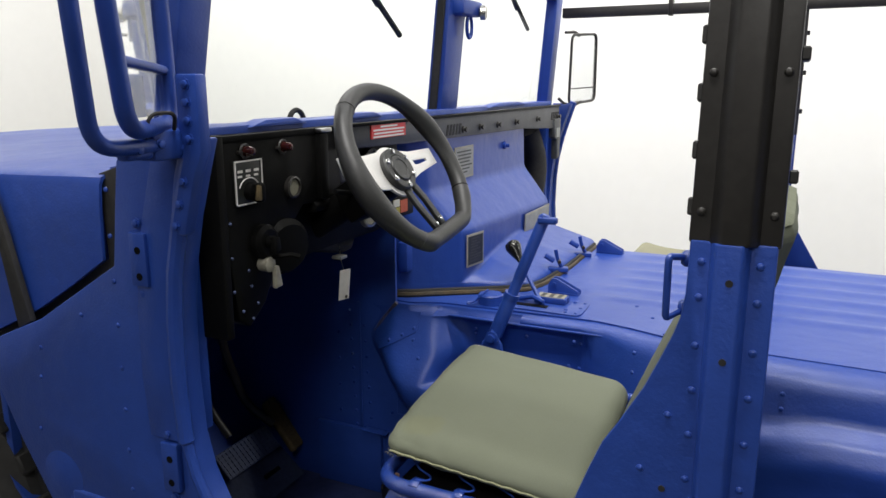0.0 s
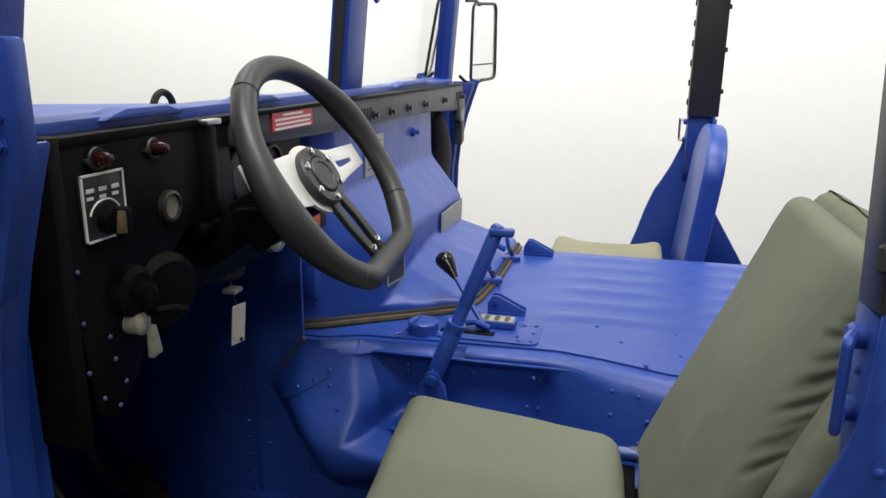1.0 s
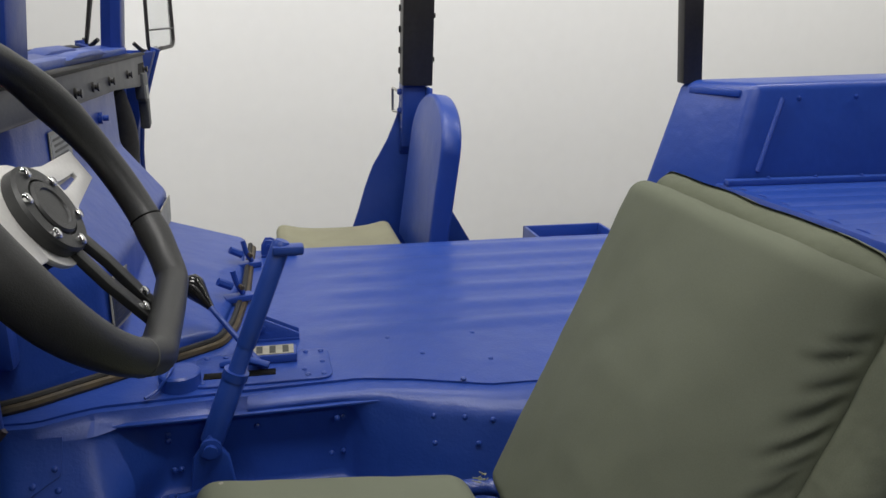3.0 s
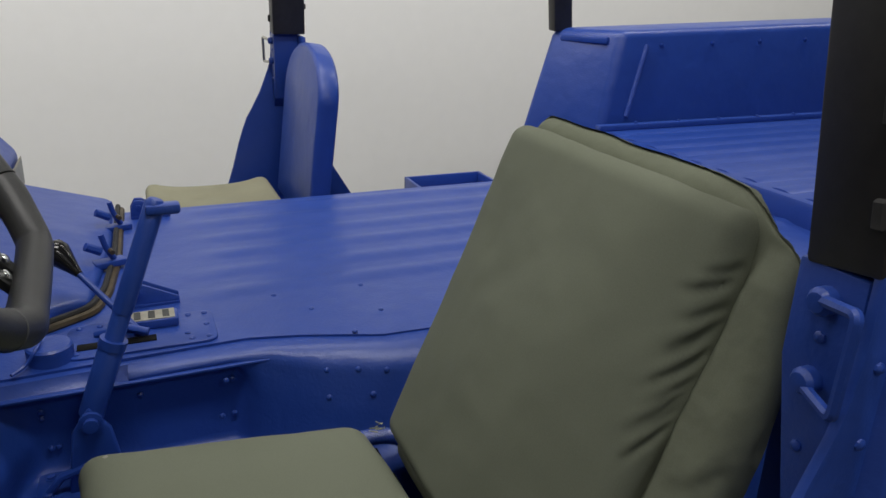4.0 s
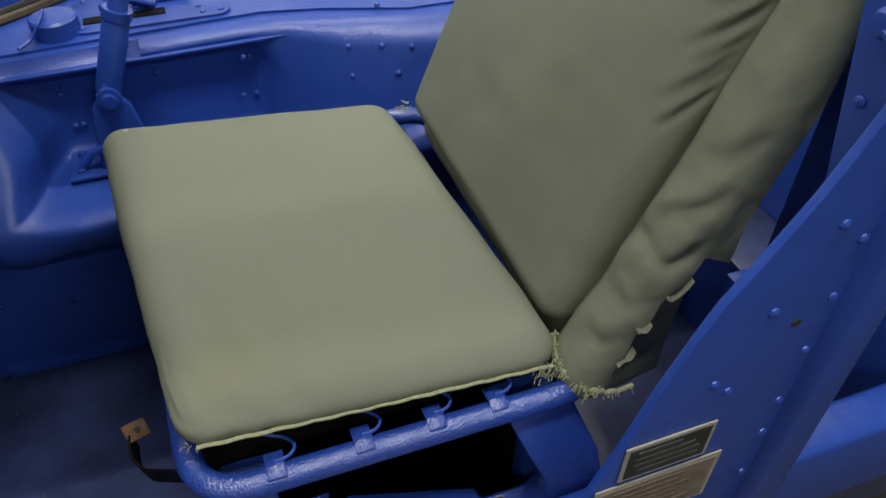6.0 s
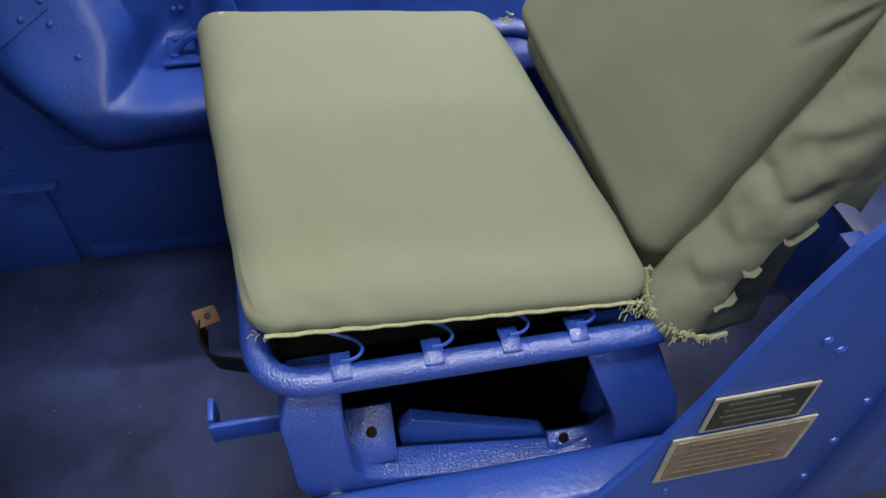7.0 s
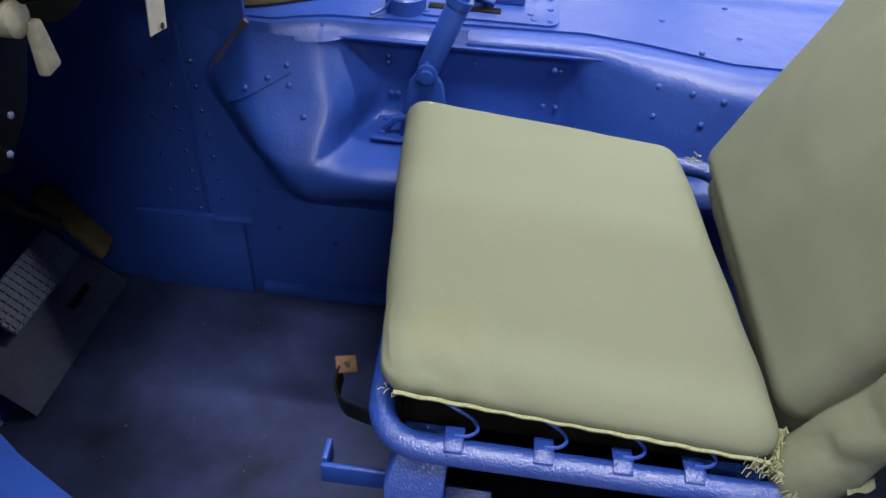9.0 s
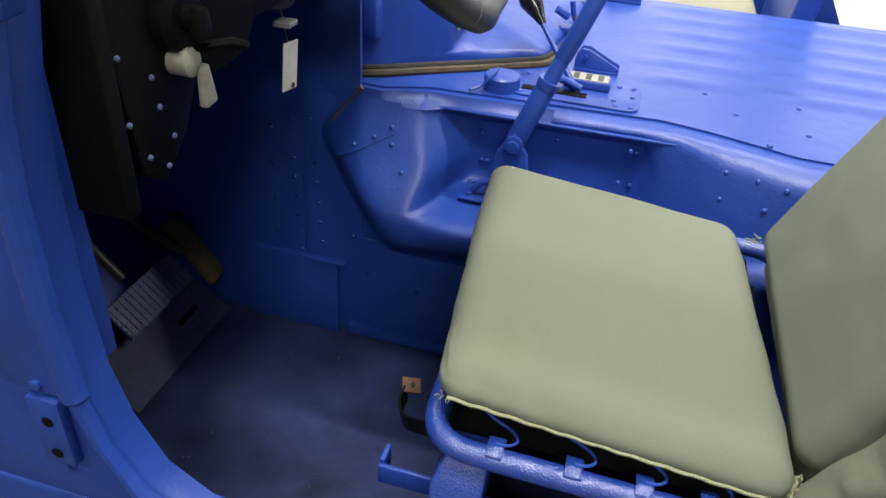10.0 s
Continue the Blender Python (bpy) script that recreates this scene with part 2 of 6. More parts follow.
def tube(pts, r, n=10, closed=False, m=None):
    pts = [Vector(p) for p in pts]
    bm = bmesh.new()
    rings = []
    cnt = len(pts)
    ref = None
    for k in range(cnt):
        if closed:
            d = (pts[(k + 1) % cnt] - pts[k - 1]).normalized()
        else:
            d = (pts[min(k + 1, cnt - 1)] - pts[max(k - 1, 0)]).normalized()
        if ref is None:
            ref = d.orthogonal().normalized()
        ref = (ref - d * ref.dot(d)).normalized()
        w = d.cross(ref)
        rr = r[k] if isinstance(r, (list, tuple)) else r
        rings.append([bm.verts.new(pts[k] + (ref * math.cos(2 * math.pi * j / n) + w * math.sin(2 * math.pi * j / n)) * rr) for j in range(n)])
    for k in range(cnt if closed else cnt - 1):
        A, B = rings[k], rings[(k + 1) % cnt]
        off = 0
        if closed and k == cnt - 1:
            off = min(range(n), key=lambda o: (A[0].co - B[o].co).length)
        for j in range(n):
            bm.faces.new((A[j], A[(j + 1) % n], B[(j + 1 + off) % n], B[(j + off) % n]))
    if not closed:
        bm.faces.new(rings[0][::-1])
        bm.faces.new(rings[-1])
    if m:
        bm.transform(m)
    return bm


def lathe(profile, n=20, m=None):
    """Profile of (radius, height) turned round z."""
    bm = bmesh.new()
    rings = []
    for r, z in profile:
        if r < 1e-6:
            rings.append([bm.verts.new((0, 0, z))])
        else:
            rings.append([bm.verts.new((r * math.cos(2 * math.pi * j / n), r * math.sin(2 * math.pi * j / n), z)) for j in range(n)])
    for A, B in zip(rings, rings[1:]):
        for j in range(n):
            a0, a1, b0, b1 = A[j % len(A)], A[(j + 1) % len(A)], B[j % len(B)], B[(j + 1) % len(B)]
            vs = []
            for v in (a0, a1, b1, b0):
                if v not in vs:
                    vs.append(v)
            if len(vs) > 2:
                bm.faces.new(vs)
    if m:
        bm.transform(m)
    return bm


def sheet(rows, thick=0.003, closed=False):
    """A skin through rows of points, given a thickness."""
    bm = bmesh.new()
    g = [[bm.verts.new(p) for p in row] for row in rows]
    for A, B in zip(g, g[1:]):
        for j in range(len(A) - 1):
            bm.faces.new((A[j], A[j + 1], B[j + 1], B[j]))
    bmesh.ops.recalc_face_normals(bm, faces=bm.faces[:])
    if thick:
        bmesh.ops.solidify(bm, geom=bm.faces[:], thickness=thick)
    return bm


def join(*bms):
    out = bmesh.new()
    for b in bms:
        tmp = bpy.data.meshes.new("tmp")
        b.to_mesh(tmp)
        b.free()
        out.from_mesh(tmp)
        bpy.data.meshes.remove(tmp)
    return out


def aim(p, normal, roll=0):
    """A pose at p whose z axis points along normal."""
    return Matrix.Translation(p) @ Vector(normal).to_track_quat("Z", "Y").to_matrix().to_4x4() @ pose(0, 0, 0, 0, 0, roll)


def mesh_only(name, bm, material, angle=40):
    ob = finish(name, bm, material, angle=angle)
    me = ob.data
    bpy.data.objects.remove(ob)
    return me


RIVET = mesh_only("rivet", lathe([(0.0048, -0.001), (0.0044, 0.0014), (0.0026, 0.0028), (0, 0.0031)], 8), blue)
BOLT = mesh_only("bolt", lathe([(0.009, -0.001), (0.009, 0.0013), (0.0062, 0.0014), (0.0062, 0.005), (0.0045, 0.006), (0, 0.006)], 8), blue)
BLACK_BOLT = mesh_only("black_bolt", lathe([(0.005, -0.001), (0.0046, 0.0016), (0.003, 0.003), (0, 0.0033)], 10), black_metal)
SCREW = mesh_only("screw", lathe([(0.0032, -0.001), (0.0029, 0.0013), (0.0016, 0.0021), (0, 0.0023)], 8), pedal_grey)
CHROME_BOLT = mesh_only("chrome_bolt", lathe([(0.0055, -0.001), (0.0055, 0.002), (0.0035, 0.0035), (0, 0.0035)], 10), chrome)


def studs(parent, places, normal, mesh=None, name="rivet"):
    for p in places:
        child(name, mesh or RIVET, parent, aim(p, normal))


def row(a, b, n):
    a, b = Vector(a), Vector(b)
    return [a.lerp(b, k / max(n - 1, 1)) for k in range(n)]


def rounded_box(hx, hy, hz, r, cuts=16, power=0.62):
    """A box with soft round edges, finely divided, centred on the origin."""
    bm = bmesh.new()
    bmesh.ops.create_cube(bm, size=2)
    bmesh.ops.subdivide_edges(bm, edges=bm.edges[:], cuts=cuts, use_grid_fill=True)
    h = Vector((hx, hy, hz))
    for v in bm.verts:
        p = Vector([math.copysign(abs(c) ** power, c) * s for c, s in zip(v.co, h)])
        q = Vector([max(-(s - r), min(s - r, c)) for c, s in zip(p, h)])
        d = p - q
        v.co = q + (d.normalized() * r if d.length > 1e-9 else d)
    return bm


def wrinkle(bm, amp, scale, where=None, stretch=(1, 1, 1), ridge=False):
    bm.normal_update()
    moves = []
    for v in bm.verts:
        p = Vector([c * s * scale for c, s in zip(v.co, stretch)])
        k = where(v.co) if where else 1.0
        f = noise.fractal(p, 0.8, 2.0, 3)
        if ridge:
            f = 0.5 - min(abs(f) * 2.2, 1.0)
        moves.append(v.normal * (f * amp * k))
    for v, d in zip(bm.verts, moves):
        v.co += d
    return bm


def crease(bm, a, b, depth, width, inward, where=None):
    """A pulled fold along the line a-b: a narrow furrow with a low ridge above it, fading at both ends."""
    a, b, inward = Vector(a), Vector(b), Vector(inward).normalized()
    ab = b - a
    up = ab.cross(inward).normalized()
    if up.z < 0:
        up.negate()
    for v in bm.verts:
        r = v.co - a
        t = r.dot(ab) / ab.length_squared
        if t < -0.35 or t > 1.35 or abs(r.dot(inward)) > 0.03:
            continue
        s = (r.dot(up) + 0.0015 * noise.noise(v.co * 60)) / width
        if abs(s) > 4:
            continue
        k = min(1.0, (t + 0.35) / 0.5) * min(1.0, (1.35 - t) / 0.7) * (where(v.co) if where else 1.0)
        v.co += inward * (depth * k * (math.exp(-s * s) - 0.45 * math.exp(-((s - 1.9) / 1.1) ** 2)))


# ---- the showroom ----
def slab(name, x0, x1, y0, y1, z0, z1, material, label, category):
    return tagged(finish(name, box(x0, x1, y0, y1, z0, z1, 0), material), label, category, kind="structure")


slab("floor", -4.6, 3, -6, 6, -0.1, 0, concrete, "smooth grey concrete showroom floor", "floor")
slab("wall_east", 3.0, 3.15, -6, 6, 0, 4.0, wall_white, "plain white showroom wall", "wall")
# west and south walls are added out of view, dark to limit fill
slab("wall_west", -4.75, -4.6, -6, 6, 0, 4.0, wall_mid, "plain unseen wall, kept grey to limit bounce onto the truck's side", "wall")
slab("wall_north", -4.6, 3, 6, 6.15, 0, 4.0, wall_white, "plain white showroom wall", "wall")
slab("wall_south", -4.6, 3, -6.15, -6.0, 0, 4.0, wall_grey, "plain unseen wall, kept dark grey to limit bounced light", "wall")
slab("ceiling", -4.6, 3, -6, 6, 4.0, 4.1, ceiling_dark, "flat unseen ceiling, kept dark grey to hold down fill light", "ceiling")
for lx, ly, lw in LAMPS:
    cl = thing("ceiling_light", "white rectangular ceiling light out of view, added to light the truck", "ceiling light", (lx, ly, 3.92), "showroom ceiling lights")
    part("housing", box(-0.28, 0.28, -0.83, 0.83, 0.0, 0.08, 0.01), housing_white, cl)
    part("diffuser", box(-0.25, 0.25, -0.8, 0.8, -0.02, 0.001, 0.004), lamp_face, cl, "glowing white diffuser")
# housings for the added, unseen wall washers
for lx, ly in WASHERS:
    ww = thing("wall_washer", "white tilted light under the ceiling, added out of view to brighten the wall", "spotlight", (lx, ly, 3.82), "showroom wall washers")
    tilted = pose(0, 0, 0, 0, -WASH_TILT, 0)
    part("housing", box(-0.14, 0.14, -0.63, 0.63, 0.0, 0.09, 0.01, 2, tilted), housing_white, ww)
    part("diffuser", box(-0.12, 0.12, -0.61, 0.61, -0.012, 0.001, 0.003, 2, tilted), lamp_face, ww, "glowing white diffuser")
    part("stem", tube([(0.05, 0, 0.05), (0.05, 0, 0.18)], 0.012, 8), housing_white, ww)

# ---- the truck: shell ----
truck = thing("utility_truck", "open-sided military utility truck repainted bright blue inside and out", "truck")

FLOOR = 0.425
# floor pans, firewall and toe board
for sx in (-1, 1):
    xa, xb = sorted((sx * 0.985, sx * 0.30))
    part("floor_pan", box(xa, xb, -0.95, 1.16, FLOOR - 0.03, FLOOR, 0.003), blue_floor, truck, "scuffed blue steel floor with dust")
    part("toe_board", prism([(1.10, FLOOR - 0.01), (1.38, 0.70), (1.38, 0.69), (1.12, FLOOR - 0.02)], "x", xa, xb, 0.0), blue, truck)
part("firewall", box(-0.97, 0.97, 1.36, 1.38, 0.40, 1.32, 0.002), blue, truck)

# side wall of the driver's footwell, riveted
wall = part("footwell_wall", prism([(1.365, FLOOR), (1.365, 1.30), (0.775, 1.30), (0.775, 0.66), (0.44, 0.66), (0.44, FLOOR)], "x", -0.3265, -0.318, 0.001), blue, truck)
part("wall_seam", box(-0.3295, -0.326, 0.880, 0.888, 0.60, 0.95, 0.001), blue, wall)
SMALL_RIVET = mesh_only("rivet", lathe([(0.0046, -0.001), (0.0042, 0.0013), (0.0026, 0.0026), (0, 0.0030)], 8), blue_rough)
studs(wall, row((-0.3268, 0.948, 0.86), (-0.3268, 0.949, 0.565), 5), (-1, 0, 0), SMALL_RIVET)
studs(wall, row((-0.3268, 0.912, 0.925), (-0.3268, 0.899, 0.606), 9), (-1, 0, 0), SMALL_RIVET)
studs(wall, row((-0.3268, 0.869, 0.888), (-0.3268, 0.852, 0.590), 8), (-1, 0, 0), SMALL_RIVET)
studs(wall, [(-0.3268, 0.66, 0.56), (-0.3268, 0.76, 0.58), (-0.3268, 0.79, 0.66)], (-1, 0, 0), SMALL_RIVET)
step = part("footwell_step", box(-0.340, -0.325, 0.82, 1.02, FLOOR, 0.600, 0.003), blue, truck)
part("angle_strip", box(-0.350, -0.325, 0.800, 0.87, 0.600, 0.604, 0.001), blue, step)
part("floor_strip", box(-0.338, -0.30, 0.0, 0.80, FLOOR, 0.45, 0.003), blue, truck)

# engine tunnel between the seats
LIP_X = [(0.86, -0.322), (0.735, -0.326), (0.705, -0.312), (0.66, -0.297), (0.55, -0.291), (0.28, -0.278), (0.20, -0.295), (0.08, -0.335), (-0.3, -0.345), (-2.2, -0.35)]


def lip_x(y):
    for (ya, xa), (yb, xb) in zip(LIP_X, LIP_X[1:]):
        if ya >= y >= yb:
            return xa + (xb - xa) * (y - ya) / (yb - ya)
    return LIP_X[0][1] if y > LIP_X[0][0] else LIP_X[-1][1]


TOP = 0.962
SIDE = {  # outline below the lip: (x, z) from the lip down to the floor
    0.58: [(-0.308, 0.954), (-0.311, 0.940), (-0.288, 0.935), (-0.290, 0.806), (-0.458, 0.796), (-0.445, 0.745), (-0.345, 0.69), (-0.33, 0.42)],
    0.31: [(-0.300, 0.956), (-0.304, 0.946), (-0.282, 0.942), (-0.285, 0.806), (-0.455, 0.796), (-0.442, 0.745), (-0.345, 0.69), (-0.33, 0.42)],
    0.26: [(-0.300, 0.956), (-0.308, 0.944), (-0.322, 0.86), (-0.338, 0.79), (-0.43, 0.775), (-0.42, 0.725), (-0.36, 0.69), (-0.34, 0.42)],
    0.18: [(-0.322, 0.956), (-0.342, 0.940), (-0.362, 0.87), (-0.382, 0.80), (-0.44, 0.78), (-0.43, 0.73), (-0.40, 0.69), (-0.38, 0.42)],
    0.06: [(-0.352, 0.956), (-0.378, 0.938), (-0.396, 0.88), (-0.412, 0.83), (-0.45, 0.81), (-0.45, 0.75), (-0.44, 0.69), (-0.42, 0.42)],
    -0.2: [(-0.372, 0.952), (-0.395, 0.935), (-0.405, 0.90), (-0.412, 0.872), (-0.46, 0.855), (-0.485, 0.82), (-0.48, 0.77), (-0.48, 0.42)],
    -2.2: [(-0.372, 0.952), (-0.395, 0.935), (-0.405, 0.90), (-0.412, 0.872), (-0.46, 0.855), (-0.485, 0.82), (-0.48, 0.77), (-0.48, 0.42)],
}
ys_key = sorted(SIDE, reverse=True)


def side_at(y):
    for a, b in zip(ys_key, ys_key[1:]):
        if a >= y >= b:
            u = (a - y) / (a - b)
            u = u * u * (3 - 2 * u)
            return [(p[0] * (1 - u) + q[0] * u, p[1] * (1 - u) + q[1] * u) for p, q in zip(SIDE[a], SIDE[b])]
    return SIDE[ys_key[-1]]


def tunnel_side(sign, scale, dz):
    rows = []
    for y in [0.452, 0.38, 0.31, 0.29, 0.27, 0.25, 0.22, 0.18, 0.14, 0.10, 0.06, 0.0, -0.08, -0.2, -0.5, -0.9, -1.4, -2.2]:
        prof = [(lip_x(y) + 0.03, TOP)] + [(lip_x(y), TOP - 0.001)] + side_at(y)
        fine = fillet([(p[0], y, p[1]) for p in prof], 0.014, 3)
        rows.append([(sign * p.x * scale, y, p.z + dz * (p.z - FLOOR) / (TOP - FLOOR)) for p in fine])
    return sheet(rows, 0.004)


FRONT_EDGE = [(0.62, 0.60), (0.683, 0.66), (0.69, 0.72), (0.714, 0.762), (0.767, 0.796), (0.83, 0.827), (0.865, 0.848), (0.90, 0.862), (1.0, 0.89)]


def soft_min(a, b, k):
    h = max(k - abs(a - b), 0.0) / k
    return min(a, b) - h * h * k * 0.25


LEDGE_Z, LEDGE_X = (0.683, 0.70, 0.735, 0.765, 0.80, 0.86, 0.957), (0.0, 0.062, 0.116, 0.130, 0.116, 0.066, 0.0)


def bulge(y, z):
    """How far the pressed shoulder in front of the lever stands out from the footwell wall."""
    out = sum(float(np.interp(z + 0.007 * k, LEDGE_Z, LEDGE_X)) for k in (-2, -1, 0, 1, 2)) / 5
    for (za, ya), (zb, yb) in zip(FRONT_EDGE, FRONT_EDGE[1:]):
        if za <= z <= zb:
            out = soft_min(out, 1.35 * (ya + (yb - ya) * (z - za) / (zb - za) - y), 0.035)
    out = soft_min(out, 0.90 * ((0.772 - y) * 0.787 + (0.967 - z) * 0.617), 0.012)
    return max(out, 0.0)


def tunnel_shoulder(sign, scale, dz):
    prof = [Vector((p[0], 0, p[1])) for p in side_at(0.45)[1:-1]]
    recess = []
    for p in fillet(prof, 0.016, 5):
        n = 1 if not recess else max(1, int((p - recess[-1]).length / 0.006))
        recess += [recess[-1].lerp(p, (k + 1) / n) for k in range(n)] if recess else [p]
    rows = []
    for k in range(85):
        y = 0.872 - 0.422 * k / 84
        lip = [(lip_x(y) + 0.03, y, TOP), (lip_x(y), y, TOP - 0.001), (lip_x(y) - 0.004, y, 0.952)]
        line = []
        for q in recess:
            z = q.z
            edge = float(np.interp(z, (0.79, 0.83, 0.86, 0.945), (0.632, 0.625, 0.616, 0.650)))
            u = min(1.0, max(0.0, (edge + 0.018 - y) / 0.055))
            u = u * u * (3 - 2 * u)
            sx = -0.3243 - bulge(y, z)
            if z > 0.90:
                # under the lip the shoulder runs back to the lid's edge
                w = (z - 0.90) / 0.052
                sx = sx * (1 - w) + min(sx, lip_x(y) - 0.004) * w
            line.append((sx * (1 - u) + q.x * u, y, z))
        line.append((-0.3243, y, 0.64))
        rows.append([Vector(p) for p in lip + line])
    for _ in range(18):
        old = [[p.copy() for p in r] for r in rows]
        for i in range(1, len(rows) - 1):
            for j in range(4, len(rows[0]) - 1):
                rows[i][j] = old[i][j] * 0.4 + (old[i - 1][j] + old[i + 1][j] + old[i][j - 1] + old[i][j + 1]) * 0.15
    return sheet([[(sign * p.x * scale, p.y, p.z + dz * (p.z - FLOOR) / (TOP - FLOOR)) for p in r] for r in rows], 0.003)


tunnel = part("tunnel_side", tunnel_side(1, 1.0, 0), blue, truck, "", 50)
part("tunnel_side", tunnel_side(-1, 1.2, 0.018), blue, truck, "", 50)
part("tunnel_shoulder", tunnel_shoulder(1, 1.0, 0), blue, truck, "pressed blue steel shoulder of the engine tunnel", 50)
part("tunnel_shoulder", tunnel_shoulder(-1, 1.2, 0.018), blue, truck, "", 50)
places = [(-0.345, 0.176, 0.930), (-0.357, 0.176, 0.89), (-0.358, 0.13, 0.930), (-0.374, 0.09, 0.930), (-0.379, 0.113, 0.895), (-0.385, 0.04, 0.925)]
studs(tunnel, places, (-1, 0, 0.25))
studs(tunnel, [(-0.407, -0.12, 0.915), (-0.409, -0.12, 0.885), (-0.407, -0.36, 0.915), (-0.409, -0.36, 0.885), (-0.487, -0.35, 0.79)], (-1, 0, 0.2))
studs(tunnel, [(-0.291, 0.57, 0.90), (-0.291, 0.565, 0.85), (-0.306, 0.32, 0.92), (-0.306, 0.33, 0.86)], (-1, 0, 0.1))
BULGE_N = (-0.83, 0.24, 0.50)


def slope(y, z, out=0.0):
    """A place on the sloping face beside the deck, out metres proud of it."""
    return (-0.3243 - bulge(y, z) - out, y, z)


studs(tunnel, [slope(0.768, 0.880, 0.003), slope(0.735, 0.896, 0.003), slope(0.708, 0.913, 0.003), slope(0.703, 0.888), slope(0.677, 0.853)], BULGE_N)
lap = []
for k in range(15):
    y = 0.700 + 0.009 * k
    z0, z1 = 0.908 - 0.55 * (y - 0.695), min(0.948, 0.958 - 1.22 * max(0.0, y - 0.775))
    if z1 - z0 > 0.004:
        lap.append([slope(y, z1 + (z0 - z1) * j / 6, 0.0026) for j in range(7)])
part("lap_plate", sheet(lap, 0.002), blue, tunnel, "", 50)
part("worn_edge", tube([(-0.328, 0.836, 0.880), (-0.328, 0.818, 0.904), (-0.327, 0.772, 0.962)], [0.003, 0.006, 0.005], 8), worn_edge_paint, tunnel, "brown worn edge with bare primer")
# flat inset panel with a folded strip above the lever shelf
panel = part("panel_strip", prism([(-0.316, 0.655), (-0.300, 0.655), (-0.290, 0.255), (-0.309, 0.255)], "z", 0.9415, 0.9455, 0.001), blue, tunnel)
studs(tunnel, [(-0.287, 0.31, 0.91), (-0.287, 0.31, 0.85), (-0.290, 0.57, 0.91), (-0.290, 0.555, 0.85), (-0.289, 0.44, 0.91)], (-1, 0, 0))


def deck_z(x, y):
    u = (x + 0.30) / 0.70
    z = TOP + 0.003 + 0.020 * u
    fade = min(1.0, max(0.0, (0.36 - y) / 0.10))
    for c in (-0.09, 0.0, 0.09, 0.18, 0.27, 0.355):
        d = abs(x - c) / 0.036
        if d < 1:
            z += 0.0042 * fade * (0.5 + 0.5 * math.cos(math.pi * d))
    z += 0.0012 * noise.noise(Vector((x * 7, y * 4, 0.3)))
    return z


def deck(y0, y1, ny, x_off=0.0):
    rows = []
    for k in range(ny + 1):
        y = y0 + (y1 - y0) * k / ny
        xa, xb = lip_x(y) + 0.012, 0.40
        pts = [xa + (xb - xa) * j / 110 for j in range(111)]
        rows.append([(x, y, deck_z(x, y)) for x in pts])
    return sheet(rows, 0.005)


cover = part("tunnel_cover", deck(0.82, -1.0, 120), blue, truck, "blue engine tunnel lid with pressed ribs", 60)
studs(cover, [(-0.20, 0.165, deck_z(-0.20, 0.165)), (-0.13, 0.215, deck_z(-0.13, 0.215)), (-0.305, 0.12, 0.968), (-0.133, 0.06, deck_z(-0.133, 0.06)), (-0.24, 0.056, deck_z(-0.24, 0.056))], (0, 0, 1))
part("cargo_deck", box(-0.98, 0.98, -2.4, -1.0, 0.95, 1.03, 0.01), blue, truck)
for k in range(12):
    x = -0.44 + 0.1 * k
    part("deck_rib", prism([(x - 0.035, 1.029), (x - 0.012, 1.0345), (x + 0.012, 1.0345), (x + 0.035, 1.029)], "y", -2.35, -1.02, 0.002), blue, truck)

# raised engine cover in front of the tunnel lid
STATIONS = [  # outline from the foot up: seal, foot edge, face bottom, face top, shelf back, top
    [(-0.300, 0.860, 0.950), (-0.300, 0.860, 0.985), (-0.300, 0.860, 1.000), (-0.300, 0.860, 1.122), (-0.300, 0.860, 1.235), (-0.300, 0.860, 1.370)],
    [(-0.268, 0.770, 0.950), (-0.268, 0.770, 0.985), (-0.268, 0.770, 1.000), (-0.268, 0.772, 1.122), (-0.268, 0.775, 1.235), (-0.268, 0.775, 1.370)],
    [(-0.168, 0.664, 0.955), (-0.167, 0.664, 0.982), (-0.166, 0.664, 0.992), (-0.165, 0.666, 1.125), (-0.190, 0.747, 1.228), (-0.205, 0.750, 1.370)],
    [(-0.128, 0.602, 0.958), (-0.128, 0.603, 0.984), (-0.100, 0.657, 1.006), (-0.100, 0.655, 1.123), (-0.110, 0.747, 1.226), (-0.120, 0.749, 1.370)],
    [(-0.084, 0.503, 0.960), (-0.083, 0.505, 0.986), (0.000, 0.657, 1.026), (0.000, 0.653, 1.121), (0.000, 0.747, 1.225), (0.000, 0.749, 1.370)],
    [(0.200, 0.470, 0.962), (0.200, 0.472, 0.990), (0.200, 0.657, 1.050), (0.200, 0.653, 1.114), (0.200, 0.748, 1.222), (0.200, 0.749, 1.370)],
    [(0.490, 0.470, 0.966), (0.490, 0.474, 0.992), (0.545, 0.657, 1.030), (0.545, 0.655, 1.106), (0.566, 0.752, 1.219), (0.548, 0.751, 1.370)],
    [(0.620, 0.780, 0.970), (0.620, 0.780, 0.995), (0.600, 0.820, 1.030), (0.595, 0.820, 1.106), (0.600, 0.840, 1.219), (0.590, 0.840, 1.370)],
]
filled = [fillet(st, 0.014, 4) for st in STATIONS]
cross = [fillet([st[k] for st in filled], 0.012, 4) for k in range(len(filled[0]))]
ebm = sheet(cross, 0.004)
engine_cover = part("engine_cover", ebm, blue, truck, "sloping blue metal cover over the engine", 60)
part("stud", lathe([(0.012, 0), (0.012, 0.008), (0.006, 0.009), (0.006, 0.02), (0, 0.021)], 12, aim((0.35, 0.749, 1.305), (0, -1, 0))), blue, engine_cover)
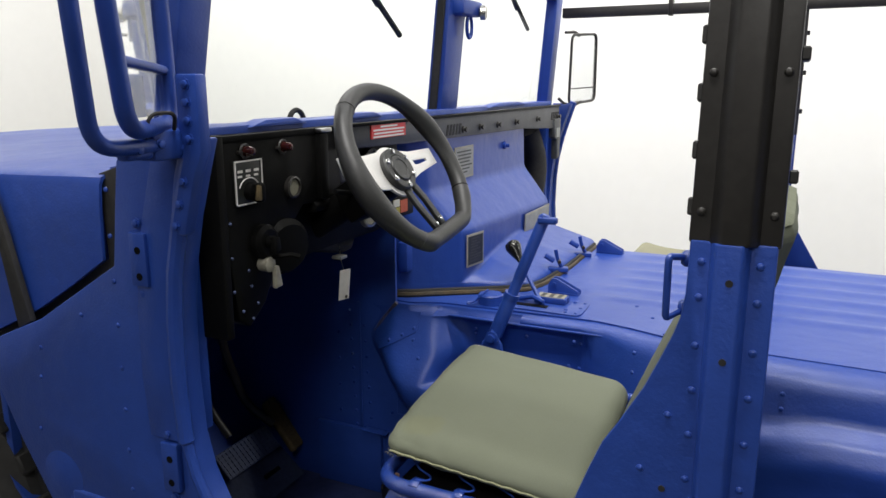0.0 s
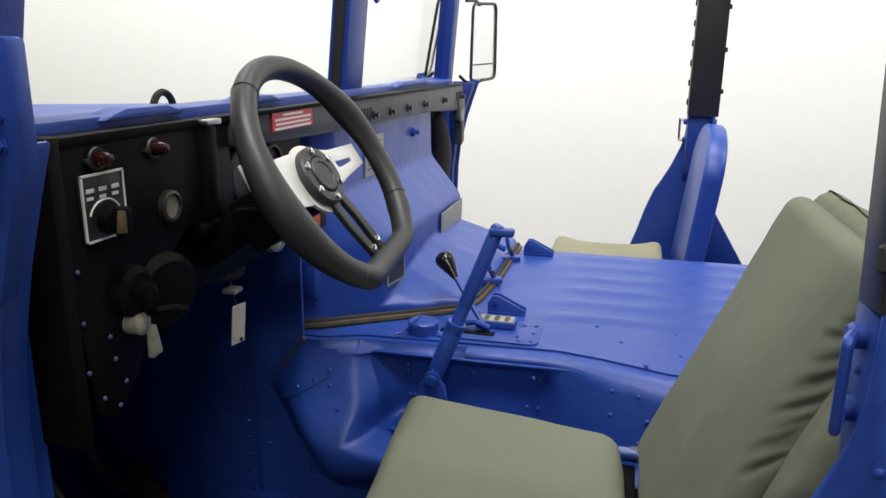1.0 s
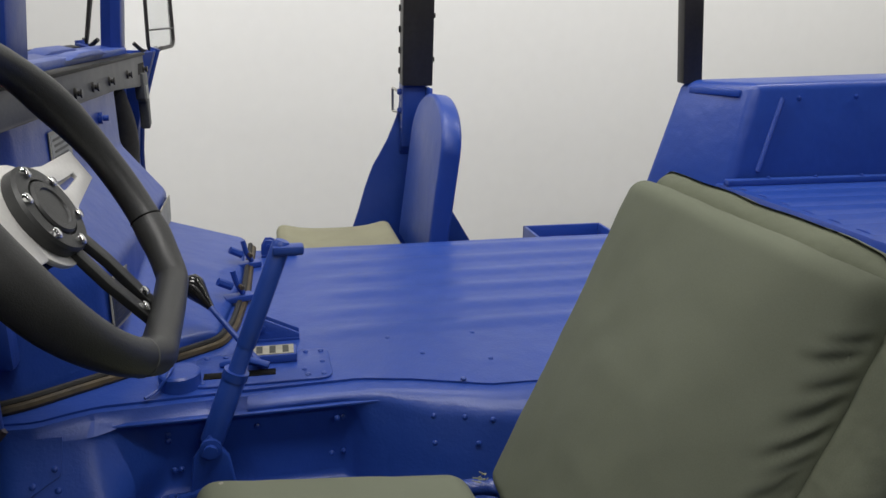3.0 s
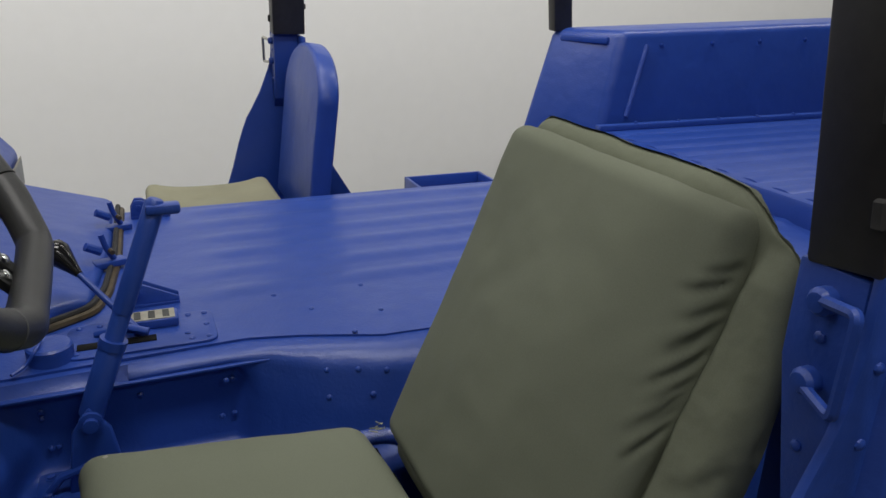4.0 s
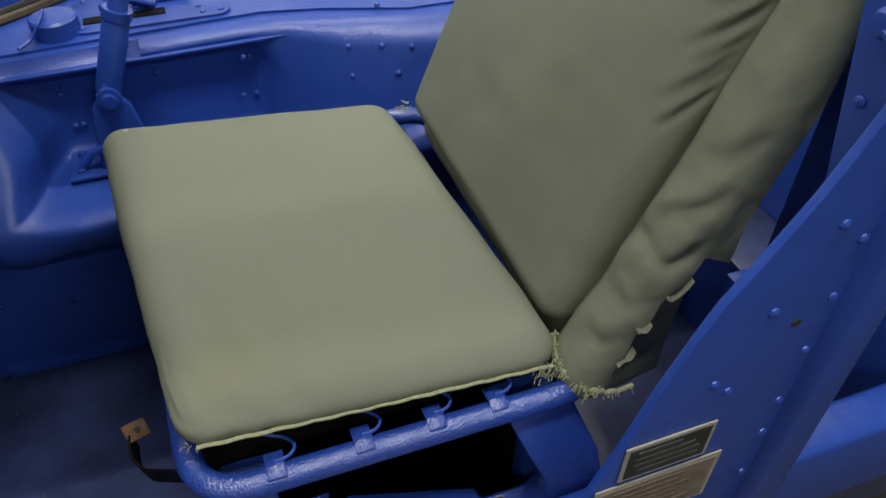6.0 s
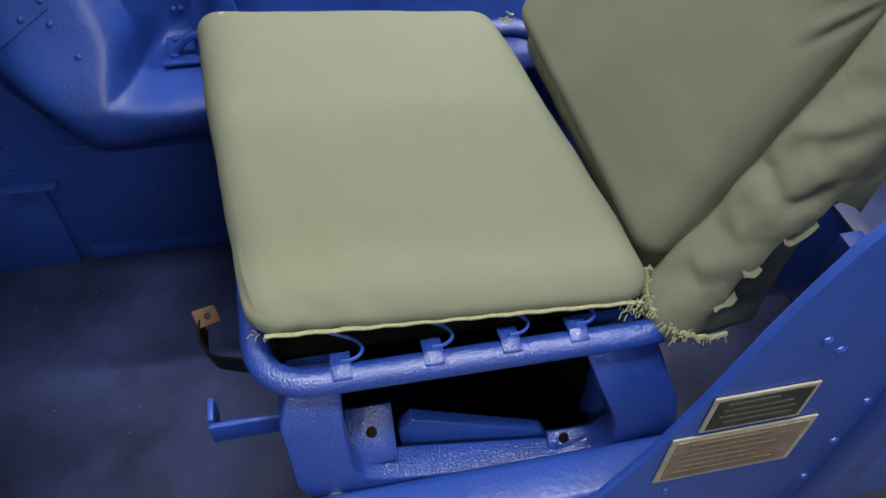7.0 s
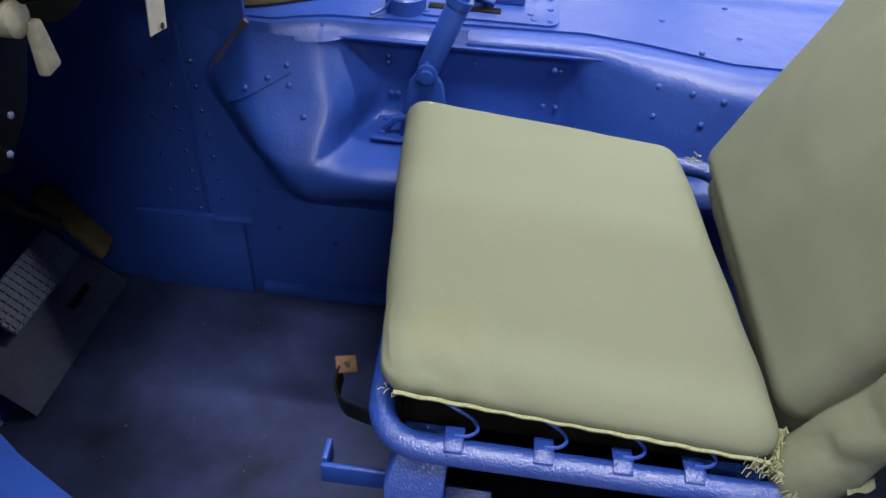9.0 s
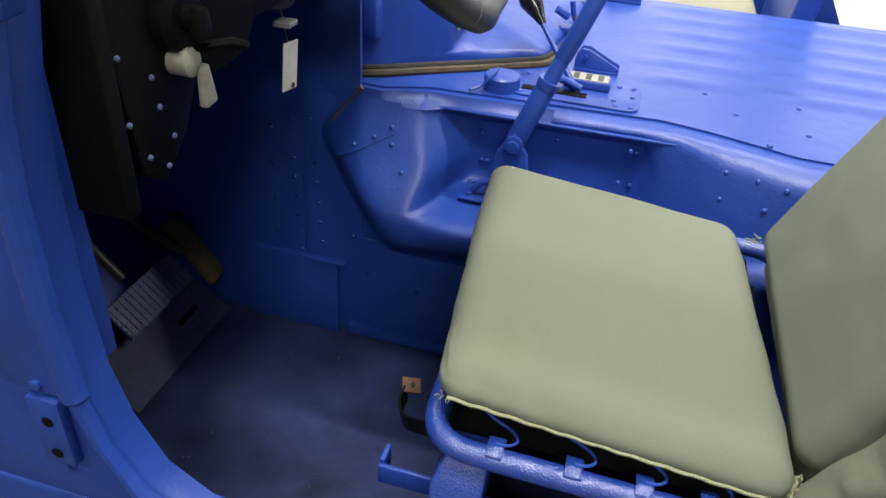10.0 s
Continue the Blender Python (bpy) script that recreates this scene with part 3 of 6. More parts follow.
SEAL = fillet([(-0.292, 0.80, 0.970), (-0.277, 0.757, 0.971), (-0.235, 0.690, 0.972), (-0.180, 0.603, 0.972), (-0.112, 0.498, 0.973), (-0.045, 0.478, 0.974), (0.115, 0.462, 0.977), (0.42, 0.455, 0.985)], 0.02)
seal = part("lid_seal", tube(SEAL, 0.0075, 8), brass, truck, "grimy brass-coloured rubber seal strip")
part("seal_lip", tube([p + Vector((0.008, 0.006, 0.007)) for p in SEAL], 0.0055, 8), rubber, seal, "dark rubber inner lip")


# ---- body sides ----
def body_side(sign):
    """Lower side panel with the curved front door opening, and its two pillars."""
    xo, xi = sign * -1.03, sign * -0.985
    xp = sign * -1.045
    curve = [(0.235, 0.72), (0.196, 0.765), (0.160, 0.840), (0.133, 0.918), (0.112, 0.990), (0.097, 1.032), (0.083, 1.067), (0.066, 1.095), (0.037, 1.148), (0.022, 1.183), (0.008, 1.218), (0.001, 1.240), (-0.003, 1.270), (-0.004, 1.332)]
    side = part("side_panel", prism([(-0.094, 1.332), (-0.094, 0.60), (0.27, 0.60), (0.27, 0.70)] + curve, "x", min(xp, sign * -1.036), max(xp, sign * -1.036), 0.003), blue, truck)
    part("pillar_rib", prism([(xp + sign * 0.002, -0.025), (xp - sign * 0.015, -0.033), (xp - sign * 0.015, -0.061), (xp + sign * 0.002, -0.069)], "z", 0.60, 1.332, 0.003), blue, side)
    studs(side, [(xp, yy, zz) for yy in (-0.0175, -0.078) for zz in (1.308, 1.267, 1.210, 1.156, 1.100, 1.043, 0.982, 0.915, 0.867, 0.800, 0.730)], (-sign, 0, 0))
    studs(side, [(xp, yy, zz) for yy, zz in ((0.007, 1.120), (0.035, 1.045), (0.047, 0.957), (0.064, 0.973), (0.10, 0.84), (0.13, 0.76), (0.04, 0.80))], (-sign, 0, 0))
    # inner web of the pillar
    part("pillar_box", prism([(sign * -1.0358, 1.324), (sign * -0.982, 1.324), (sign * -0.982, 1.25), (sign * -1.008, 1.13), (sign * -1.0358, 1.10)], "y", -0.077, -0.004, 0.002), blue, side)
    part("pillar_web", box(min(sign * -1.0358, xi + sign * 0.06), max(sign * -1.0358, xi + sign * 0.06), -0.088, -0.078, 0.45, 1.318, 0.002), blue, side)
    for xx, yy, zz in ((xp - sign * 0.0152, -0.049, 1.290), (xp - sign * 0.0152, -0.049, 1.200), (xp - sign * 0.0002, 0.008, 1.024)):
        part("hole", lathe([(0.0042, 0), (0.0042, 0.001), (0, 0.001)], 10, aim((xx, yy, zz), (-sign, 0, 0))), rubber, side)
    # rocker sill
    part("sill", box(min(xo - sign * 0.004, sign * -0.982), max(xo - sign * 0.004, sign * -0.982), -1.05, 1.10, 0.60, 0.745, 0.010, 3), blue, truck)
    part("sill_wall", box(min(sign * -0.998, sign * -0.99), max(sign * -0.998, sign * -0.99), -1.0, 1.09, FLOOR, 0.70, 0.002), blue_floor, truck)
    # front post
    opening = [(0.60, 0.738), (0.69, 0.750), (0.738, 0.785), (0.768, 0.845), (0.784, 0.91), (0.790, 1.01), (0.787, 1.12), (0.778, 1.20), (0.757, 1.29), (0.735, 1.36), (0.715, 1.42)]
    post = part("front_post", prism(opening + [(0.88, 1.40), (0.897, 1.378), (0.912, 1.29), (0.926, 1.20), (1.134, 1.076), (1.257, 1.025), (1.37, 0.97), (1.30, 0.935), (1.28, 0.909), (1.232, 0.81), (1.168, 0.702), (1.11, 0.60), (0.55, 0.60)], "x",
                                    min(xo, xi), max(xo, xi), 0.005), blue, truck)
    # rounded seal channel that steps at a joint, and the raised outer skin in front of it
    line = opening[:4] + [(0.7815, 0.899), (0.7825, 0.904)] + opening[4:]
    part("door_seal_channel", tube([(xo - sign * 0.005, y + 0.003, z + 0.006) for y, z in line], [0.0095] * 5 + [0.0135] * (len(line) - 5), 10), blue, post)
    skin = [(y + 0.021, z) for y, z in line[5:]] + [(y + 0.084, z) for y, z in reversed(line[5:])]
    part("outer_skin", prism(skin, "x", min(xo - sign * 0.007, xo + sign * 0.002), max(xo - sign * 0.007, xo + sign * 0.002), 0.002), blue, post)
    part("post_flange", box(min(xi, sign * -0.955), max(xi, sign * -0.955), 0.80, 0.815, 0.90, 1.40, 0.003), blue, post)
    for zz, hy in ((0.855, -0.024), (1.22, 0.006)):
        h = part("hinge_plate", box(min(xo - sign * 0.013, xo), max(xo - sign * 0.013, xo), 0.828 + hy, 0.864 + hy, zz - 0.045, zz + 0.045, 0.002), blue, post)
        for dz in (-0.028, 0.016):
            part("slot", lathe([(0.0065, 0), (0.0065, 0.0015), (0, 0.0015)], 10, aim((xo - sign * 0.0125, 0.845 + hy, zz + dz), (-sign, 0, 0))), black, h)
        studs(h, [(xo - sign * 0.006, 0.85 + hy, zz + 0.060), (xo - sign * 0.002, 0.85 + hy, zz - 0.060)], (-sign, 0, 0), BOLT, "bolt")
    studs(post, row((xo, 0.935, 0.70), (xo, 0.925, 1.33), 9), (-sign, 0, 0))
    studs(post, [(xo, 1.14, 1.02), (xo, 1.15, 0.96), (xo, 1.17, 0.85), (xo, 1.02, 1.10), (xo, 1.10, 0.72)], (-sign, 0, 0))
    return side, post


left_side, left_post = body_side(1)
right_side, right_post = body_side(-1)
part("pillar_gusset", prism([(-0.09, 1.05), (-0.24, 0.80), (-0.09, 0.80)], "x", 0.972, 0.984, 0.002), blue, right_side)

# riveted stiffener on the post below the windshield
brace = part("post_brace", prism([(0.697, 1.515), (0.697, 1.40), (0.716, 1.36), (0.742, 1.27), (0.775, 1.27), (0.758, 1.36), (0.740, 1.41), (0.740, 1.515)], "x", -1.046, -1.022, 0.005), blue, left_post)
studs(brace, [(-1.046, 0.718, zz) for zz in (1.42, 1.447, 1.474, 1.50)] + [(-1.046, 0.737, 1.355), (-1.046, 0.748, 1.32), (-1.046, 0.758, 1.285)], (-1, 0, 0), BOLT, "bolt")
studs(left_post, [(-1.0305, 0.778, 1.24), (-1.0305, 0.790, 1.20), (-1.0305, 0.80, 1.15)], (-1, 0, 0), BOLT, "bolt")
part("panel_dent", lathe([(0.062, -0.002), (0.050, 0.0006), (0.038, 0.0022), (0.024, 0.0042), (0.010, 0.0054), (0, 0.0056)], 24, aim((-1.03, 1.12, 0.76), (-1, 0, 0))), blue, left_post)


# ---- upper pillars and roof rails ----
def upper_pillar(sign, y0, z0, z1, lean):
    """Black steel pillar with a hat-shaped rib, leaning inwards."""
    m = Matrix.Translation((sign * (-1.016 if sign > 0 else -0.99), y0, z0)) @ pose(0, 0, 0, 0, sign * lean, 0)
    h = z1 - z0
    pl = part("upper_pillar", box(-0.028, 0.028, -0.095, 0.0, 0.0, h, 0.003, 2, m), black_metal, truck, "black steel roof pillar with bolted rib")
    part("pillar_rib", prism([(-sign * 0.026, -0.020), (-sign * 0.043, -0.034), (-sign * 0.043, -0.063), (-sign * 0.026, -0.075)], "z", 0.0, h, 0.003, 2, m), black_metal, pl)
    for zz in (0.035, 0.185, 0.33):
        for yy in (-0.011, -0.085):
            child("bolt", BLACK_BOLT, pl, m @ aim((-sign * 0.0285, yy, zz), (-sign, 0, 0)))
    n = int(h / 0.062)
    for k in range(n):
        part("seal_block", box(-0.028 if sign > 0 else 0.018, -0.018 if sign > 0 else 0.028, -0.002, 0.0045, 0.03 + k * 0.062, 0.050 + k * 0.062, 0.002, 1, m), rubber, pl)
    for k in range(3):
        part("strap_clip", box(-0.006, 0.012, -0.104, -0.094, 0.07 + k * 0.13, 0.085 + k * 0.13, 0.002, 1, m), black_metal, pl)
    return pl


upper_pillar(1, -0.002, 1.325, 1.80, 7)
upper_pillar(-1, 0.0, 1.325, 1.80, 4)
part("rear_pillar", box(-0.022, 0.022, -0.035, 0.035, 0, 0.5, 0.004, 2, Matrix.Translation((0.975, -0.985, 1.335)) @ pose(0, 0, 0, -8, -4, 0)), black_metal, truck, "black steel rear roof pillar")
for sgn in (1, -1):
    part("roof_rail", box(min(sgn * 0.915, sgn * 0.945), max(sgn * 0.915, sgn * 0.945), -1.05, 0.74, 1.735, 1.772, 0.004), black_metal, truck, "thin black roof side rail")
part("rail_joint", box(0.91, 0.95, 0.340, 0.355, 1.73, 1.80, 0.003), black_metal, truck)

# door striker loops on the middle pillars
for sgn in (1, -1):
    pts = fillet([(sgn * -1.012, 0.004, 1.304), (sgn * -1.048, 0.017, 1.311), (sgn * -1.046, 0.017, 1.238), (sgn * -1.012, 0.004, 1.240)], 0.006)
    lp = part("door_striker", tube(pts, 0.0042, 8), blue if sgn > 0 else steel, truck, "bent bar door striker")
    for zz in (1.302, 1.243):
        part("boss", lathe([(0.010, 0), (0.010, 0.009), (0.007, 0.013), (0, 0.014)], 12, aim((sgn * -1.010, -0.005, zz), (0, 1, 0))), blue, lp)
    studs(lp, [(sgn * -1.010, -0.004, zz) for zz in (1.275, 1.19)], (0, 1, 0))


# ---- windshield ----
def ws(x, z, d=0.0):
    """A place on the leaning windshield plane."""
    return (x, 0.815 - (z - 1.44) * 0.10 + d, z)


def ws_bar(x0, z0, x1, z1, w0, w1, th=0.022):
    """A bar in the windshield plane from (x0, z0) to (x1, z1), its widths across x."""
    pts = [(x0 - w0 / 2, z0), (x0 + w0 / 2, z0), (x1 + w1 / 2, z1), (x1 - w1 / 2, z1)]
    bm = bmesh.new()
    a = [bm.verts.new(ws(x, z, -th)) for x, z in pts]
    b = [bm.verts.new(ws(x, z, th)) for x, z in pts]
    bm.faces.new(a)
    bm.faces.new(b[::-1])
    for k in range(4):
        bm.faces.new((a[k], a[(k + 1) % 4], b[(k + 1) % 4], b[k]))
    bmesh.ops.recalc_face_normals(bm, faces=bm.faces[:])
    return bevel(bm, 0.005, 2)


frame_ws = part("windshield_frame", ws_bar(0, 1.385, 0, 1.430, 1.96, 1.94, 0.03), blue, truck, "blue steel windshield frame")
part("frame_post", ws_bar(-0.973, 1.40, -0.926, 1.86, 0.066, 0.074), blue, frame_ws)
part("frame_post", ws_bar(0.965, 1.40, 0.940, 1.86, 0.07, 0.07), blue, frame_ws)
part("frame_post", ws_bar(0.032, 1.40, 0.032, 1.86, 0.112, 0.112), blue, frame_ws)
part("frame_header", ws_bar(0, 1.80, 0, 1.87, 1.86, 1.84), blue, frame_ws)
for hx, hw in ((-0.75, 0.085), (-0.45, 0.085), (0.47, 0.18)):
    pts = [(hx + hw * u, z) for u, z in ((-1, 1.424), (1, 1.424), (0.8, 1.431), (0.5, 1.437), (-0.5, 1.437), (-0.8, 1.431))]
    part("drain_hump", prism([(p[0], p[1]) for p in pts], "y", 0.775, 0.81, 0.004), blue, frame_ws)
for x0, x1 in ((-0.93, -0.02), (0.085, 0.94)):
    bm = bmesh.new()
    bm.faces.new([bm.verts.new(ws(x, z, 0.004)) for x, z in ((x0 - 0.02, 1.425), (x1, 1.425), (x1, 1.81), (x0 - 0.02, 1.81))])
    pane = part("windshield_pane", bm, glass, frame_ws, "clear glass pane")
    pane.visible_shadow = False
for x0, x1 in ((-0.036, -0.020),):
    part("rubber_gasket", ws_bar((x0 + x1) / 2, 1.425, (x0 + x1) / 2 + (0.035 if x0 < -0.5 else 0.0), 1.81, 0.010, 0.010, 0.012), rubber, frame_ws)
latch = part("frame_latch", box(0.0, 0.135, 0.735, 0.785, 1.68, 1.722, 0.010), blue, truck, "blue windshield latch with a ring")
part("latch_bolt", lathe([(0.020, 0), (0.020, 0.014), (0.011, 0.020), (0, 0.020)], 12, aim((0.115, 0.737, 1.692), (0.4, -1, 0))), steel, latch)
part("latch_arm", box(-0.01, 0.10, 0.73, 0.745, 1.73, 1.755, 0.006), blue, latch)
part("latch_ring", tube([(0.07 + 0.017 * math.cos(a), 0.75, 1.652 + 0.030 * math.sin(a)) for a in [2 * math.pi * k / 16 for k in range(16)]], 0.005, 8, True), blue, latch)
for bx, bz, ex, ez in ((-0.40, 1.74, -0.19, 1.617), (0.53, 1.805, 0.76, 1.688)):
    wp = part("wiper_blade", tube([ws(bx, bz, 0.03), ws(ex, ez, 0.03)], 0.007, 8), rubber, truck, "black rubber wiper blade")
    part("wiper_arm", tube([ws(bx - 0.05, bz + 0.05, 0.045), ws((bx + ex) / 2, (bz + ez) / 2, 0.04)], 0.004, 6), black_metal, wp)
part("hood_loop", tube([(-0.508 + 0.028 * math.cos(a), 0.92, 1.412 + 0.030 * math.sin(a)) for a in [math.pi * k / 12 for k in range(13)]], 0.006, 8), rubber, truck,
     "black rubber lifting loop")

part("cowl_top", prism([(0.80, 1.395), (0.83, 1.395), (1.03, 1.352), (1.03, 1.340), (0.80, 1.38)], "x", -0.93, 0.93, 0.002), blue, truck)

# ---- hood, fender gap and tyre ----
HOOD_LOW = [(0.995, 1.195), (1.09, 1.135), (1.188, 1.078), (1.318, 1.018), (1.45, 0.985), (2.5, 0.97)]


def hood_low(y):
    for (ya, za), (yb, zb) in zip(HOOD_LOW, HOOD_LOW[1:]):
        if ya <= y <= yb:
            return za + (zb - za) * (y - ya) / (yb - ya)
    return HOOD_LOW[0][1]


hood_rows = []
for y in [0.998, 1.03, 1.06, 1.09, 1.14, 1.188, 1.25, 1.318, 1.38, 1.45, 1.7, 2.0, 2.5]:
    drop = max(0.0, y - 1.0) * 0.03
    zl = hood_low(y)
    side_line = [(0.990, zl), (0.990, zl + 0.012), (0.987, zl * 0.4 + 1.335 * 0.6), (0.982, 1.328), (0.976, 1.340), (0.962, 1.347), (0.93, 1.350), (0.7, 1.362), (0.35, 1.372)]
    hood_rows.append([(-x, y, z - drop * (z > 1.3)) for x, z in side_line] + [(0.0, y, 1.376 - drop)] + [(x, y, z - drop * (z > 1.3)) for x, z in side_line[::-1]])
hbm = sheet(hood_rows, 0.006)
part("hood", hbm, blue, truck, "blue hood with a crisp shoulder", 35)
part("hood_gap", prism([(0.885, 1.385), (1.015, 1.345), (1.01, 1.19), (1.20, 1.075), (1.36, 1.0), (1.36, 0.93), (1.12, 1.03), (0.90, 1.15)], "x", -0.968, -0.945, 0.002), rubber, truck,
     "dark gap between hood and body")
part("hood_strap", prism([(1.31, 1.345), (1.28, 1.345), (1.245, 1.245), (1.195, 1.055), (1.235, 1.035), (1.272, 1.245)], "x", -1.006, -0.992, 0.004), rubber, truck, "black rubber hood strap")
part("wheel_house", box(-0.95, -0.60, 1.22, 2.3, 0.5, 0.98, 0.01), rubber, truck)
wheel = part("road_wheel", lathe([(0.20, -0.13), (0.40, -0.14), (0.455, -0.10), (0.47, -0.05), (0.47, 0.05), (0.455, 0.10), (0.40, 0.14), (0.20, 0.13)], 40,
                                 aim((-0.87, 1.74, 0.47), (-1, 0, 0))), rubber, truck, "black knobbly off-road tyre")
knob = mesh_only("tread_block", box(-0.03, 0.03, -0.022, 0.022, 0, 0.018, 0.004, 1), rubber)
for k in range(30):
    a = 2 * math.pi * k / 30
    for sx in (-0.085, 0.0, 0.085):
        child("tread_block", knob, wheel, Matrix.Translation((-0.87 + sx, 1.74, 0.47)) @ pose(0, 0, 0, math.degrees(a) + (6 if sx == 0 else 0), 0, 0) @ Matrix.Translation((0, 0, 0.468)))
part("rim", lathe([(0.0, -0.06), (0.2, -0.05), (0.21, -0.12), (0.22, -0.12)], 24, aim((-0.87, 1.74, 0.47), (-1, 0, 0))), black_metal, wheel)

# ---- rear right wheel housing and rear tray ----
hb = bmesh.new()
lo = [hb.verts.new(p) for p in ((0.99, -0.845, 0.96), (0.735, -1.01, 0.96), (0.72, -2.4, 0.96), (0.99, -2.4, 0.96))]
hi = [hb.verts.new(p) for p in ((0.985, -0.955, 1.342), (0.765, -1.10, 1.345), (0.765, -2.4, 1.385), (0.985, -2.4, 1.385))]
hb.faces.new(lo)
hb.faces.new(hi[::-1])
for k in range(4):
    hb.faces.new((lo[k], lo[(k + 1) % 4], hi[(k + 1) % 4], hi[k]))
bmesh.ops.recalc_face_normals(hb, faces=hb.faces[:])
bevel(hb, 0.026, 4)
house = part("wheel_housing", hb, blue, truck, "blue box-shaped rear wheel housing")
part("housing_ledge", box(-0.088, 0.088, -0.03, 0.022, -0.010, 0.014, 0.006, 2, Matrix.Translation((0.88, -1.03, 1.31)) @ pose(0, 0, 0, 0, 0, 30)), blue, house)
part("housing_foot", box(0.705, 0.735, -2.4, -1.0, 1.03, 1.05, 0.004), blue, house)
studs(house, row((0.718, -1.15, 1.05), (0.712, -2.2, 1.05), 7), (0, 0, 1), BOLT, "bolt")
studs(house, row((0.757, -1.25, 1.30), (0.757, -2.1, 1.32), 5), (-1, 0, 0), BOLT, "bolt")
part("corner_rib", tube([(0.757, -1.19, 1.30), (0.737, -1.12, 1.07)], 0.008, 8), blue, house)
tray = part("rear_tray", box(0.62, 0.98, -0.70, -0.42, 0.80, 0.812, 0.002), blue, truck)
for a in ((0.62, 0.98, -0.70, -0.69), (0.62, 0.98, -0.43, -0.42), (0.62, 0.63, -0.70, -0.42), (0.97, 0.98, -0.70, -0.42)):
    part("tray_wall", box(*a, 0.80, 0.855, 0.002), blue, tray)

bulk = part("rear_bulkhead", box(-0.984, -0.46, -0.36, -0.345, FLOOR, 0.94, 0.003), blue, truck)
shelf = part("bulkhead_shelf", box(-0.82, -0.60, -0.344, -0.235, 0.735, 0.745, 0.002), blue_floor, bulk, "worn blue-grey shelf")
part("shelf_bracket", prism([(-0.235, 0.745), (-0.215, 0.745), (-0.215, 0.69), (-0.205, 0.69), (-0.205, 0.755), (-0.235, 0.755)], "x", -0.84, -0.78, 0.002), blue_rough, bulk)
part("seat_belt_anchor", box(-0.93, -0.90, -0.20, -0.12, 0.80, 0.84, 0.004), blue, left_side)

# ---- driver's seat ----
# the cushion's canvas carries an old oil stain at its front corner
fabric_stained = fabric.copy()
fabric_stained.name = "stained_olive_canvas"
snt = fabric_stained.node_tree
s_geo, s_dist, s_map, s_noise, s_add, s_mix = (snt.nodes.new(k) for k in (
    "ShaderNodeNewGeometry", "ShaderNodeVectorMath", "ShaderNodeMapRange", "ShaderNodeTexNoise", "ShaderNodeMath", "ShaderNodeMix"))
s_dist.operation = "DISTANCE"
s_dist.inputs[1].default_value = (-0.874, 0.420, 0.925)
s_noise.inputs["Scale"].default_value = 28
s_add.operation = "MULTIPLY_ADD"
s_add.inputs[1].default_value = 0.05
s_map.inputs["From Min"].default_value, s_map.inputs["From Max"].default_value = 0.055, 0.066
s_map.inputs["To Min"].default_value, s_map.inputs["To Max"].default_value = 0.26, 0.0
s_mix.data_type = "RGBA"
s_mix.inputs[7].default_value = (0.182, 0.180, 0.085, 1)
s_base = snt.nodes["Principled BSDF"].inputs["Base Color"]
snt.links.new(s_geo.outputs["Position"], s_dist.inputs[0])
snt.links.new(s_geo.outputs["Position"], s_noise.inputs["Vector"])
snt.links.new(s_noise.outputs["Fac"], s_add.inputs[0])
snt.links.new(s_dist.outputs["Value"], s_add.inputs[2])
snt.links.new(s_add.outputs[0], s_map.inputs["Value"])
snt.links.new(s_map.outputs[0], s_mix.inputs[0])
snt.links.new(s_base.links[0].from_socket, s_mix.inputs[6])
snt.links.new(s_mix.outputs[2], s_base)

seat = thing("driver_seat", "driver's seat with worn olive canvas cushions on blue tube frame", "seat", (-0.70, 0.3, FLOOR))


def local(parent_at, bm):
    bm.transform(Matrix.Translation(-Vector(parent_at)))
    return bm


SEAT_AT = (-0.70, 0.3, FLOOR)


def spart(name, bm, material, parent=None, label="", angle=50):
    return part(name, local(SEAT_AT, bm), material, parent or seat, label, angle)


def seat_warp(x, y):
    """The cushion's slightly skewed outline."""
    u, w = (x + 0.683) / 0.246, (y - 0.314) / 0.172
    k = ((1 + u) * (1 + w) / 4, (1 - u) * (1 + w) / 4, (1 - u) * (1 - w) / 4, (1 + u) * (1 - w) / 4)
    return (x - 0.025 * k[0] + 0.004 * k[1] - 0.014 * k[2] - 0.022 * k[3], y + 0.030 * k[0] - 0.019 * k[1] - 0.016 * k[2] + 0.016 * k[3],
            0.018 * k[0] + 0.022 * k[1] - 0.012 * k[3])


cb = rounded_box(0.246, 0.172, 0.032, 0.030, 30)
for v in cb.verts:
    u, w = v.co.x / 0.246, v.co.y / 0.172
    v.co.z += 0.010 * (1 - u * u) * (1 - w * w) * (1 if v.co.z > 0 else 0)
    v.co.x *= 1 - 0.04 * (0.5 - 0.5 * w)
    if u < 0:
        v.co.z *= 1 - 0.5 * abs(u) ** 6
wrinkle(cb, 0.0028, 7)
wrinkle(cb, 0.004, 30, lambda c: max(0.0, 1 - (c - Vector((-0.21, 0.13, 0.02))).length / 0.12), (0.4, 1.4, 1))
wrinkle(cb, 0.005, 16, lambda c: max(0.0, 1 - abs(c.x + 0.19) / 0.07) * max(0.0, 1 - abs(c.y - 0.06) / 0.16), (0.7, 2.4, 1), True)
cb.transform(Matrix.Translation((-0.683, 0.314, 0.900)))
for v in cb.verts:
    wx_, wy_, lift = seat_warp(v.co.x, v.co.y)
    v.co = Vector((wx_, wy_, v.co.z + lift))
cushion = spart("seat_cushion", cb, fabric_stained, None, "faded olive canvas cushion with frayed edges", 60)
edge = []
